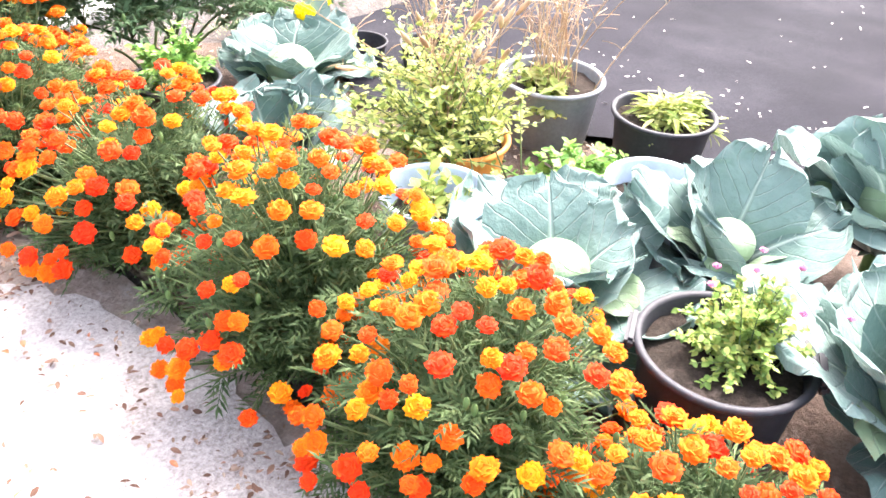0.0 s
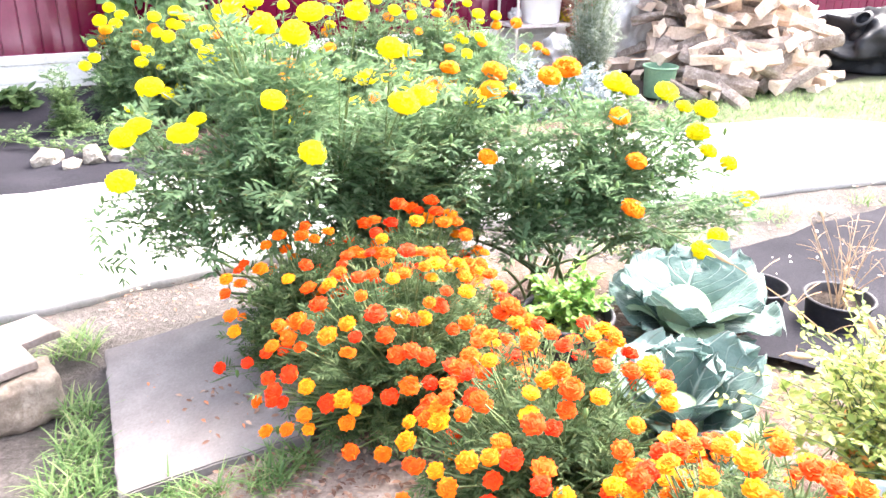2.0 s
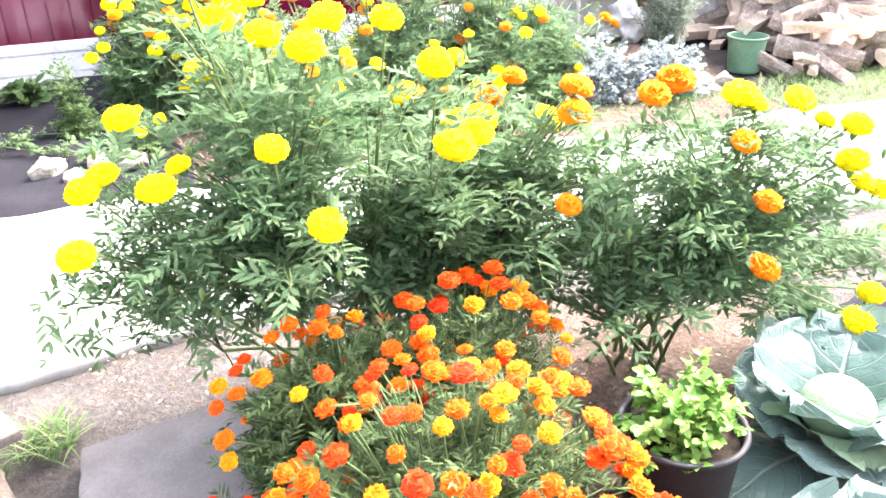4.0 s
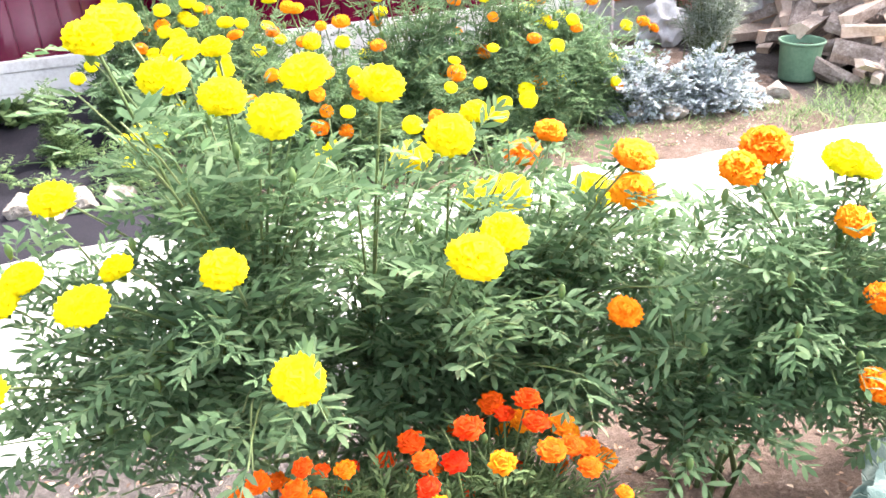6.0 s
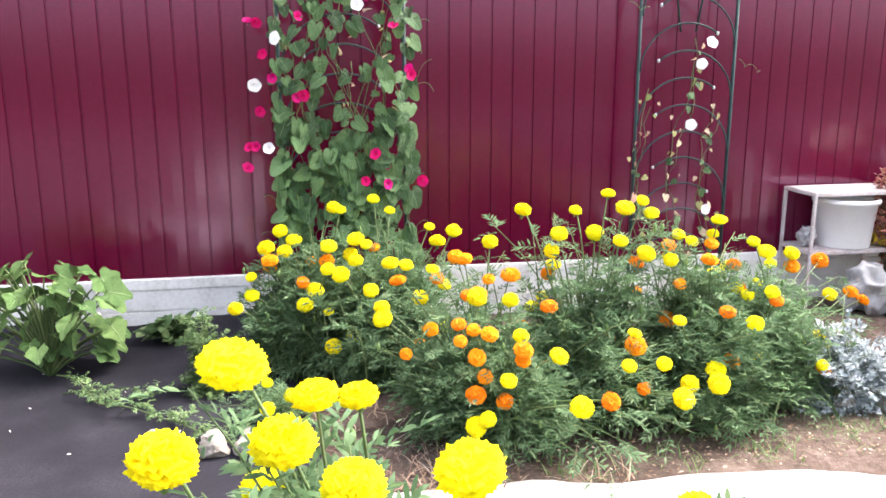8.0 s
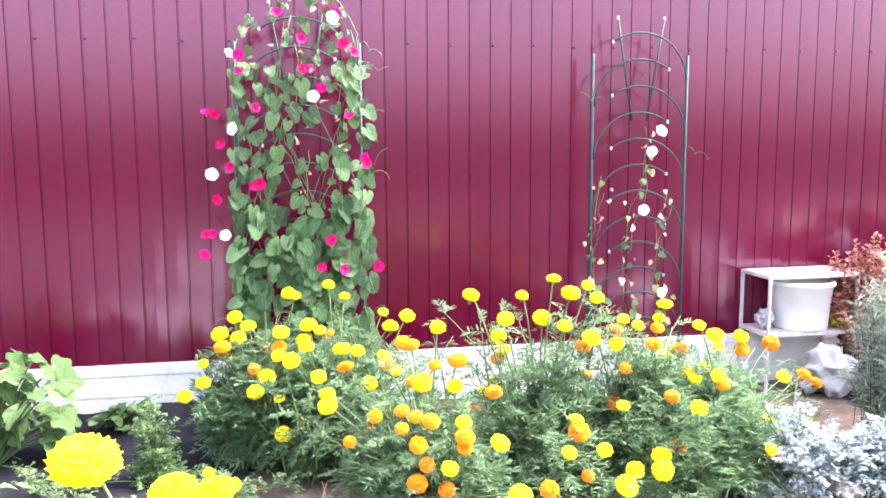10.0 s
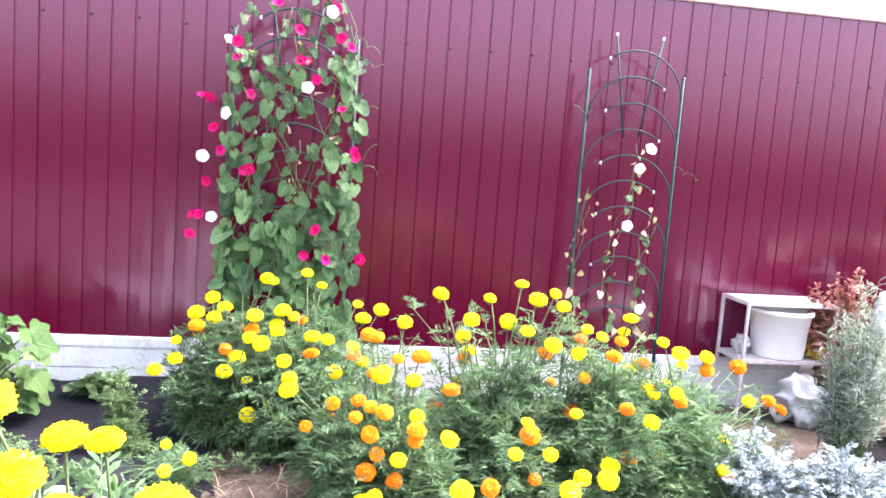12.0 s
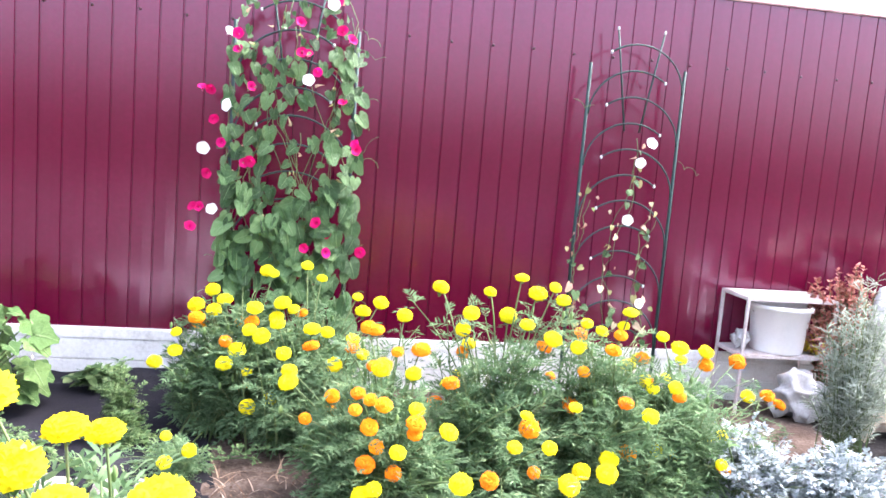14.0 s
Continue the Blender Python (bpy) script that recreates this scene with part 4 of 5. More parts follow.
def path_marigolds():
    feet = [(1.56, 2.86), (1.90, 2.80), (2.32, 2.60)]
    groups = [[], [], []]
    for p in NEAR_YELLOW:
        groups[0 if p[0] < 1.7 else 1].append((p, 0))
    for p in NEAR_ORANGE:
        groups[1 if p[0] < 2.15 else 2].append((p, 1))
    for p in RIGHT_YELLOW:
        groups[2].append((p, 0))
    shapes = [((1.44, 2.74, 0.36), (0.43, 0.27, 0.50), 120), ((1.86, 2.70, 0.34), (0.36, 0.27, 0.40), 110), ((2.24, 2.52, 0.32), (0.40, 0.25, 0.36), 105)]
    texts = ["tall marigold bush with large lemon-yellow flowers beside the path", "bushy marigold with orange and yellow flowers beside the path", "sprawling marigold bush with yellow flowers beside the cabbages"]
    for k in range(3):
        rng = np.random.default_rng(300 + k)
        c, r, n = shapes[k]
        tips = dome_points(c, r, n, rng, -1, 0.8)
        tips += [np.array([c[0] + rng.uniform(-1, 1) * r[0] * 1.15, c[1] + rng.uniform(-0.5, 0.9) * r[1], rng.uniform(0.22, 0.42)]) for _ in range(14)]
        forks = [(rng.uniform(-1, 1) * r[0] * 0.62, rng.uniform(-0.5, 0.7) * r[1], rng.uniform(0.12, 0.34)) for _ in range(17)]
        foot = (*feet[k], ground_z(*feet[k]))
        marigold("marigold_bush", texts[k], foot, tips, groups[k], LEAF_NEAR, 0.070, 11, [HEADS_YELLOW, HEADS_ORANGE], 0.94, TAGETES, 310 + k, 0.0042, "marigolds beside the path", 0.2, 0.4, 7, "flower", (0, -0.35, 0), 3, forks)


path_marigolds()


# ---- French marigolds along the bed ----
def bed_marigolds():
    plants = [((1.72, 0.42), (0.25, 0.23, 0.26), 75), ((1.71, 0.80), (0.25, 0.27, 0.37), 105), ((1.72, 1.20), (0.27, 0.28, 0.42), 105), ((1.71, 1.66), (0.29, 0.28, 0.36), 120), ((1.60, 2.12), (0.33, 0.27, 0.38), 140), ((1.74, 2.40), (0.27, 0.19, 0.40), 46), ((1.50, 2.44), (0.28, 0.17, 0.36), 44)]
    for k, ((x, y), r, n) in enumerate(plants):
        rng = np.random.default_rng(400 + k)
        g = ground_z(x, y)
        tips = dome_points((x, y, g + 0.045), r, 170, rng, 0.0, 0.42, 0.0, 0.3)
        rr = (r[0] + 0.02, r[1] + 0.02, r[2] + 0.022)
        fl = [(tuple(p), 0) for p in dome_points((x, y, g + 0.05), rr, int(n * (1.40 if k < 3 else 1.08)), rng, 0.14, 0.10, 0.029, 0.5)]
        marigold("french_marigold", "low mound of orange and red double flowers edging the bed", (x, y, g), tips, fl, LEAF_FRENCH, 0.060, 10, [HEADS_FRENCH], 0.60 if k < 3 else 0.64, TAGETES_FRENCH, 420 + k, 0.003, "french marigolds along the bed", 0.25, 0.8, 2, "flower", (-0.32, -0.38, 0), 0)


bed_marigolds()


# ---- marigolds in front of the fence ----
FAR_YELLOW_R = [(2.288, 4.991, 0.767), (2.385, 4.843, 0.697), (2.565, 4.691, 0.697), (2.463, 4.888, 0.777), (2.575, 4.858, 0.843), (2.638, 4.837, 0.788), (2.738, 4.828, 0.767), (2.706, 4.832, 0.814), (3.015, 4.833, 0.732), (2.812, 4.750, 0.699), (2.994, 4.837, 0.678), (2.904, 4.817, 0.655), (2.541, 4.884, 0.687), (2.676, 4.711, 0.641), (3.078, 4.854, 0.543), (3.141, 4.793, 0.649), (3.300, 4.955, 0.567), (3.440, 4.993, 0.545), (3.066, 4.922, 0.499), (3.085, 4.786, 0.473), (3.094, 4.724, 0.461), (3.341, 4.901, 0.299), (3.646, 5.010, 0.141), (2.511, 4.402, 0.453), (2.701, 4.475, 0.461), (2.440, 4.266, 0.392), (2.553, 4.263, 0.392), (2.256, 4.176, 0.308), (2.245, 4.365, 0.402), (2.830, 4.445, 0.287), (2.781, 4.326, 0.283), (3.319, 4.882, 0.152)]
FAR_YELLOW_X = [(2.640, 4.283, 0.259), (3.755, 5.159, 0.305), (3.191, 4.820, 0.480), (2.776, 4.722, 0.608), (2.144, 4.925, 0.660)]
FAR_ORANGE = [(2.055, 4.723, 0.521), (2.109, 4.795, 0.550), (2.207, 4.860, 0.545), (2.030, 4.862, 0.614), (2.789, 4.664, 0.535), (2.909, 4.535, 0.461), (3.156, 4.808, 0.294), (3.823, 5.114, 0.327), (3.888, 5.113, 0.287), (3.436, 4.980, 0.492), (3.654, 5.110, 0.476), (2.145, 4.435, 0.404), (2.077, 4.404, 0.241), (2.019, 4.442, 0.315), (1.984, 4.421, 0.265), (1.991, 4.442, 0.383), (1.945, 4.482, 0.429), (2.037, 4.462, 0.456), (1.871, 4.642, 0.422), (1.786, 4.634, 0.340), (2.936, 4.532, 0.277), (3.115, 4.704, 0.158), (2.335, 4.148, 0.329), (1.792, 4.933, 0.526), (1.958, 5.018, 0.503), (2.002, 4.873, 0.620)]
FAR_YELLOW_L = [(1.356, 5.581, 0.598), (1.414, 5.563, 0.561), (1.294, 5.512, 0.541), (1.233, 5.388, 0.445), (1.176, 5.231, 0.358), (1.451, 5.222, 0.362), (1.557, 5.352, 0.572), (1.669, 5.379, 0.593), (1.622, 5.555, 0.687), (1.591, 5.581, 0.695), (1.769, 5.599, 0.725), (1.837, 5.555, 0.679), (1.546, 5.221, 0.507), (1.594, 5.195, 0.488), (1.494, 5.300, 0.400), (1.693, 4.932, 0.489), (1.719, 4.785, 0.467), (1.715, 4.753, 0.435), (1.866, 5.221, 0.510), (1.800, 5.239, 0.518), (1.995, 5.432, 0.624), (2.017, 5.362, 0.577), (2.098, 5.415, 0.606), (1.971, 5.195, 0.492), (1.888, 5.011, 0.431)]


def fence_marigolds():
    plants = [((1.46, 5.45), (0.31, 0.25, 0.50)), ((1.81, 5.31), (0.33, 0.32, 0.58)), ((2.08, 4.69), (0.31, 0.36, 0.46)), ((2.50, 4.78), (0.33, 0.41, 0.64)), ((2.90, 4.74), (0.33, 0.41, 0.60)), ((3.22, 4.80), (0.22, 0.29, 0.50))]
    rows = [(p, 0) for p in FAR_YELLOW_R + FAR_YELLOW_X + FAR_YELLOW_L] + [(p, 1) for p in FAR_ORANGE]
    mine = [[] for _ in plants]
    for p, kind in rows:
        d = [math.hypot(p[0] - c[0], p[1] - c[1]) for c, _ in plants]
        mine[d.index(min(d))].append((p, kind))
    for k, ((x, y), r) in enumerate(plants):
        rng = np.random.default_rng(500 + k)
        mine[k] += [(tuple(p), 1 if rng.random() < 0.5 else 0) for p in dome_points((x, y, 0.08), r, 11, rng, 0.2, 0.06)]
        tips = dome_points((x, y, 0.05), r, 190, rng, 0.0, 0.5)
        marigold("marigold_bush", "leafy marigold bush with yellow and orange flowers before the fence", (x, y, 0), tips, mine[k], LEAF_AFRICAN, 0.085, 11, [HEADS_YELLOW, HEADS_ORANGE], 0.86, TAGETES, 520 + k, 0.005, "marigolds before the fence", 0.15, 0.4, 5, "flower", (-0.1, -0.9, 0))


fence_marigolds()
straggler = np.random.default_rng(590)
marigold("marigold_bush", "small straggling marigold with three yellow flowers on the fabric", (1.38, 4.95, 0), dome_points((1.30, 4.85, 0.02), (0.22, 0.20, 0.16), 26, straggler, 0.0, 0.5), [((1.312, 4.70, 0.245), 0), ((1.39, 4.70, 0.190), 0), ((1.308, 4.70, 0.147), 0)], LEAF_AFRICAN, 0.060, 9, [HEADS_YELLOW, HEADS_ORANGE], 0.72, TAGETES, 591, 0.003, "", 0.2, 0.6, 4, "flower", (0, -0.9, 0))


# ---- cabbages ----
def cabbage_leaf(length, width, lean, curl, cup, ruffle, rng, n=18, m=17, holes=0.0):
    """A broad ruffled leaf that rises from the origin towards +x, cupped, with a rolled wavy margin."""
    v, uv, f = [], [], []
    ph, sd = rng.uniform(0, 6, 4), rng.uniform(0, 90)
    x, z, a = 0.02, 0.0, lean
    for i in range(n):
        t = i / (n - 1)
        w = width * (0.14 * (1 - t) + 0.90 * max(1 - abs((t - 0.60) / (0.66 if t < 0.60 else 0.405)) ** 2.5, 0) ** 0.5)
        rim = max(t - 0.7, 0) / 0.3
        for j in range(m):
            q = j / (m - 1) * 2 - 1
            edge = min(abs(q) ** 3 + rim ** 2, 1.2)
            wav = ruffle * length * edge * (math.sin(t * 13 + ph[0] + (2 if q > 0 else 0) + q * 4 * rim) + 0.5 * math.sin(t * 25 + q * 9 + ph[1]) + 0.4 * math.sin(q * 15 + ph[2]) * rim)
            wav += 0.05 * length * noise.noise((q * 1.8 + sd, t * 2.4, ph[3])) + 0.014 * length * noise.noise((q * 6 + sd, t * 8, ph[3]))
            back = cup * length * (q * q - 0.35 * abs(q) ** 5) * (0.5 + 0.5 * t)
            px = x - back * math.sin(a) + wav * math.sin(a)
            pz = z + back * math.cos(a) * 0.8 + wav * math.cos(a)
            nick = 1 + 0.05 * noise.noise((t * 7 + sd, 3.0 if q > 0 else 8.0, 0))
            v.append((px, q * w * 0.5 * nick * (1 - 0.12 * cup), pz - 0.05 * length * rim * abs(q) ** 2))
            uv.append((q * 0.5 + 0.5, t))
        step = length / (n - 1)
        x += math.cos(a) * step
        z += math.sin(a) * step
        a -= curl / (n - 1) * (0.6 + 0.8 * t)
    for i in range(n - 1):
        for j in range(m - 1):
            if holes and 2 < i < n - 2 and rng.random() < holes:
                continue
            b = i * m + j
            f.append((b, b + 1, b + m + 1, b + m))
    return mesh_from("outer_leaf", v, f, uv, True, (CABBAGE,))


def cabbage(at, size, leaves, seed, label, head=0.36, spin=0.0, open_lean=0.75):
    rng = np.random.default_rng(seed)
    root = thing("cabbage", label, "cabbage", (at[0], at[1], ground_z(at[0], at[1])), "cabbages in the bed")
    base_h = at[2]
    v, f = tube([(0, 0, -0.02), (0.004, 0, base_h * 0.6), (0, 0, base_h)], 0.02, 8)
    part("stalk", mesh_from("stalk", v, f, None, True, (CALYX,)), None, root)
    rh = size * head
    bm = bmesh.new()
    bmesh.ops.create_icosphere(bm, subdivisions=4, radius=rh * 0.92)
    for p in bm.verts:
        c = p.co
        p.co = c * (1 + 0.04 * noise.noise((c.x * 9 + seed, c.y * 9, c.z * 9)))
        p.co.z *= 0.86
    uvl = bm.loops.layers.uv.new("UVMap")
    for face in bm.faces:
        face.smooth = True
        for lp in face.loops:
            c = lp.vert.co
            lp[uvl].uv = (0.5 + math.atan2(c.y, c.x) / 6.3, 0.5 + c.z / (2.2 * rh))
    part("heart", bm, CABBAGE_HEAD, root, "pale green tight heart", pose(0, 0, base_h + rh * 0.72))
    for k in range(4):
        lf = cabbage_leaf(rh * 2.0, rh * 2.1, 1.05, 1.75, 0.25, 0.02, rng, 10, 11)
        lf.materials.clear()
        lf.materials.append(CABBAGE_HEAD)
        part("wrapper_leaf", lf, None, root, "", pose(0, 0, base_h + 0.0, 0, 0, 90 * k + seed * 30) @ pose(rh * 0.42, 0, 0))
    for k in range(leaves):
        ring = k / leaves
        ln = size * rng.uniform(0.82, 1.12) * (0.8 + 0.3 * ring)
        lean = open_lean + 0.02 + 0.50 * (1 - ring) + rng.normal(0, 0.1)
        turned = abs((spin + k * 137.5 - 225 + 180) % 360 - 180)
        lean -= 0.6 * max(1 - turned / 70, 0)
        lf = cabbage_leaf(ln, size * rng.uniform(1.0, 1.3), lean, rng.uniform(0.4, 1.2), rng.uniform(0.12, 0.30), 0.050, rng, 28, 29, 0.004)
        part("outer_leaf", lf, None, root, "", pose(0, 0, base_h * (1 - 0.5 * ring), rng.normal(0, 6), 0, spin + k * 137.5 + rng.normal(0, 10)))
    return root


cabbage((2.050, 1.713, 0.07), 0.24, 14, 1, "blue-green cabbage with open ruffled leaves in the bed", 0.30, 170, 1.12)
cabbage((2.412, 2.104, 0.08), 0.26, 10, 2, "spreading cabbage with a pale heart beside the marigolds", 0.30, 40, 0.75)
cabbage((2.122, 0.935, 0.10), 0.27, 9, 3, "broad-leaved cabbage with slug-holed leaves among the pots", 0.27, 250, 0.75)
cabbage((2.433, 0.738, 0.13), 0.25, 10, 4, "large cabbage with a pale heart and upright leaves", 0.24, 90, 0.85)
cabbage((2.785, 0.533, 0.15), 0.30, 11, 5, "tall cabbage with cupped blue-green leaves by the fabric", 0.28, 10, 0.95)
cabbage((2.277, 0.300, 0.10), 0.30, 11, 6, "cabbage with sprawling pale leaves at the bed's end", 0.28, 120, 0.95)


# ---- pots ----
def pot(name, label, at, radius, height, material, fill, group="garden pots", handles=False):
    """A tapered tub with a rolled rim and soil inside."""
    z0 = ground_z(at[0], at[1])
    root = thing(name, label, "pot", (at[0], at[1], z0), group)
    r, h = radius, height
    prof = [(r * 0.80, 0), (r * 0.83, 0.012), (r * 0.95, h * 0.9), (r * 0.97, h * 0.93), (r * 1.03, h * 0.94), (r * 1.045, h * 0.97), (r * 1.03, h), (r * 0.96, h), (r * 0.94, h * 0.97), (r * 0.80, 0.03)]
    v, f = lathe(prof, 48)
    tub = part("tub", mesh_from("tub", v, f, None, True, (material,)), None, root)
    n = 40
    rows = [(0, 0)] + [(r * 0.905 * k / 5, 0) for k in range(1, 6)]
    v, f = [(0, 0, h * fill)], []
    for k in range(1, 6):
        for j in range(n):
            a = j / n * 2 * math.pi
            v.append((rows[k][0] * math.cos(a), rows[k][0] * math.sin(a), h * fill + 0.012 * noise.noise((math.cos(a) * k, math.sin(a) * k, at[0] * 9))))
    f += [(0, 1 + j, 1 + (j + 1) % n) for j in range(n)]
    for k in range(4):
        f += [(1 + k * n + j, 1 + (k + 1) * n + j, 1 + (k + 1) * n + (j + 1) % n, 1 + k * n + (j + 1) % n) for j in range(n)]
    part("soil", mesh_from("soil", v, f, None, True, (POTSOIL,)), None, root, "dark potting soil")
    if handles:
        for q in (0, 180):
            part("handle", box(0.09, 0.02, 0.022, (0, -r * 1.05, h * 0.955), 0.006), material, tub, "", pose(0, 0, 0, 0, 0, q + 25))
    return root


pot("plant_tub", "wide black plastic tub of dark soil with a flowering herb", (2.085, 0.575), 0.143, 0.21, BLACK_PLASTIC, 0.86, handles=True)
pot("plant_tub", "pale blue plastic tub at the edge of the marigolds", (2.081, 1.217), 0.115, 0.22, BLUE_PLASTIC, 0.7)
pot("plant_tub", "pale blue plastic tub behind the cabbage", (2.495, 0.942), 0.11, 0.2, BLUE_PLASTIC, 0.75)
pot("flower_pot", "orange plastic pot with a yellowing bushy herb", (2.329, 1.384), 0.125, 0.20, TERRACOTTA, 0.85)
pot("flower_pot", "gray plastic pot of dry stalks on the fabric edge", (2.816, 1.464), 0.145, 0.19, GRAY_PLASTIC, 0.85)
pot("flower_pot", "black plastic pot with faded yellow plants", (2.893, 1.147), 0.135, 0.17, BLACK_PLASTIC, 0.85)
pot("flower_pot", "black plastic pot with a bright green mint", (2.060, 2.138), 0.115, 0.19, BLACK_PLASTIC, 0.85)
pot("flower_pot", "empty black plastic pot behind the cabbage", (2.733, 2.151), 0.085, 0.13, BLACK_PLASTIC, 0.6)
pot("flower_pot", "black plastic pot with withered stalks", (2.909, 2.013), 0.095, 0.11, BLACK_PLASTIC, 0.7)

shrub("oregano", "low oregano with light green leaves in a black tub", "herb", (2.122, 0.560, 0.25), (2.122, 0.565, 0.25), (0.13, 0.13, 0.15), 110, 34, LEAF_OVATE, 0.014, HERB, 601, None, 0.0018, None, 0.0, 0.6)
shrub("lemon_balm", "yellowing bushy lemon balm in an orange pot", "herb", (2.309, 1.394, 0.22), (2.288, 1.434, 0.25), (0.36, 0.27, 0.35), 190, 24, LEAF_OVATE, 0.019, PALE, 602, None, 0.002, None, 0.0, 0.6)
shrub("mint", "bright green mint in a black pot", "herb", (2.060, 2.138, 0.22), (2.050, 2.128, 0.22), (0.15, 0.14, 0.17), 75, 26, LEAF_OVATE, 0.022, MINT, 603, None, 0.002, None, 0.0, 0.6)
shrub("nettle", "low bright green herb between the pots", "herb", (2.536, 1.155, 0.08), (2.536, 1.155, 0.10), (0.22, 0.20, 0.14), 130, 24, LEAF_OVATE, 0.026, MINT, 604, None, 0.002, None, 0.0, 0.6)
shrub("faded_plant", "faded yellow plant in a black pot", "plant", (2.930, 1.143, 0.2), (2.930, 1.143, 0.19), (0.13, 0.13, 0.10), 50, 12, LEAF_NARROW, 0.06, PALE, 605, None, 0.0018)
shrub("faded_plant", "thin yellow-green plants in a pale blue tub", "plant", (2.081, 1.217, 0.2), (2.081, 1.217, 0.2), (0.09, 0.09, 0.16), 22, 9, LEAF_OVATE, 0.03, PALE, 606, None, 0.0018)


rng_l = np.random.default_rng(620)
OREGANO_BLOOM = mesh_from("bloom", HEADS_FRENCH[0].vertices and np.array([v.co[:] for v in HEADS_FRENCH[0].vertices]) * 0.24, [tuple(p.vertices) for p in HEADS_FRENCH[0].polygons], [(0.5, 1.0)] * len(HEADS_FRENCH[0].vertices), True, (PINK,))
for ob in [o for o in scene.objects if o.name == "oregano"]:
    for _ in range(7):
        a, d = rng_l.uniform(0, 6.28), rng_l.uniform(0.0, 0.14)
        part("bloom", OREGANO_BLOOM, None, ob, "small lilac flower cluster", pose(d * math.cos(a), d * math.sin(a), rng_l.uniform(0.13, 0.2)))


def stalks(name, label, at, count, height, spreadout, seed, mat=DRY, r=0.002, spiky=False):
    rng = np.random.default_rng(seed)
    root = thing(name, label, "dry plant", at)
    for _ in range(count):
        tip = np.array([rng.normal(0, spreadout), rng.normal(0, spreadout), height * rng.uniform(0.55, 1.1)])
        path = bent(np.append(rng.normal(0, spreadout * 0.35, 2), 0), tip, rng, 0.05)
        pieces = [tube(path, np.linspace(r, r * 0.4, len(path)), 4)]
        for _ in range(4):
            s = rng.integers(3, len(path))
            q = path[s] + np.append(rng.normal(0, 0.035, 2), rng.uniform(0.0, 0.05))
            pieces.append(tube(bent(path[s], q, rng), r * 0.4, 3))
        if spiky:
            w = unit(path[-1] - path[-2])
            pieces.append(tube([path[-1] - w * 0.035, path[-1] - w * 0.018, path[-1], path[-1] + w * 0.018], [0.003, 0.006, 0.0055, 0.002], 7))
        v, f = join(pieces)
        part("stalk", mesh_from("stalk", v, f, None, True, (mat,)), None, root)
    return root


stalks("dry_stalks", "tall reddish dry stalks in a gray pot", (2.816, 1.464, 0.2), 46, 0.42, 0.10, 611)
stalks("flower_spikes", "brown dry flower spikes above the lemon balm", (2.329, 1.414, 0.25), 26, 0.38, 0.15, 614, DRY, 0.0022, True)
stalks("dry_stalks", "bent dry stalks in a black pot", (2.909, 2.013, 0.10), 16, 0.28, 0.07, 612)
shrub("faded_plant", "yellow-green weeds at the foot of dry stalks", "plant", (2.795, 1.444, 0.2), (2.764, 1.443, 0.2), (0.13, 0.12, 0.12), 40, 12, LEAF_OVATE, 0.034, PALE, 613, None, 0.0018)
# ---- silver ragwort, sage bush, squash ----
shrub("silver_ragwort", "low silver-gray ragwort with lobed leaves by the stones", "plant", (3.50, 4.72, 0), (3.52, 4.71, 0.02), (0.30, 0.24, 0.30), 110, 13, LEAF_LOBED, 0.062, SILVER, 701, None, 0.003)
shrub("silver_ragwort", "low silver-gray ragwort with lobed leaves by the woodpile", "plant", (3.90, 4.65, 0), (3.88, 4.62, 0.02), (0.27, 0.22, 0.28), 100, 13, LEAF_LOBED, 0.062, SILVER, 702, None, 0.003)
shrub("sage_bush", "gray-green upright narrow-leaved bush beside the metal stand", "plant", (4.21, 5.08, 0), (4.23, 5.08, 0.28), (0.20, 0.20, 0.64), 130, 40, LEAF_NEEDLE, 0.058, SAGE, 703, None, 0.003)
shrub("rusty_bush", "bush with rusty red dry plumes at the fence", "plant", (4.67, 5.83, 0), (4.65, 5.83, 0.42), (0.30, 0.15, 0.46), 150, 60, LEAF_OVATE, 0.024, RUST, 704, None, 0.003)


def squash(at, n, seed):
    rng = np.random.default_rng(seed)
    root = thing("squash_plant", "squash vine with broad light green leaves at the fence", "plant", (*at, 0))
    stems = []
    for k in range(n):
        a = rng.uniform(0, 2 * math.pi)
        d = rng.uniform(0.03, 0.30)
        tip = np.array([d * math.cos(a), d * math.sin(a) * 0.7, rng.uniform(0.10, 0.50) * (1.15 - d)])
        stems.append(tube(bent((0, 0, 0), tip, rng), 0.004, 5))
        m = Matrix.Translation(tip) @ pose(0, 0, 0, 0, 0, math.degrees(a)) @ pose(0, 0, 0, rng.normal(22, 18), rng.uniform(8, 50), rng.normal(0, 25)) @ Matrix.Scale(rng.uniform(0.058, 0.105), 4)
        part("leaf", SQUASH_MESH, None, root, "", m)
    v, f = join(stems)
    part("stem_tangle", mesh_from("stem_tangle", v, f, None, True, (STEM,)), None, root, "", None, "stuff")


def lobed(v):
    v = np.array(v)
    a, r = np.arctan2(v[:, 1], v[:, 0]), np.hypot(v[:, 0], v[:, 1])
    k = (1 + 0.13 * np.cos(5 * a)) * np.where(np.abs(a) < 0.6, 0.85, 1.1)
    return np.stack([r * np.cos(a) * k, r * np.sin(a) * k * 1.15, v[:, 2] * 1.3], axis=1)


SQUASH_MESH = mesh_from("leaf", lobed(HEART[0]), HEART[1], HEART[2], True, (SQUASH,))
squash((0.37, 5.53), 85, 710)


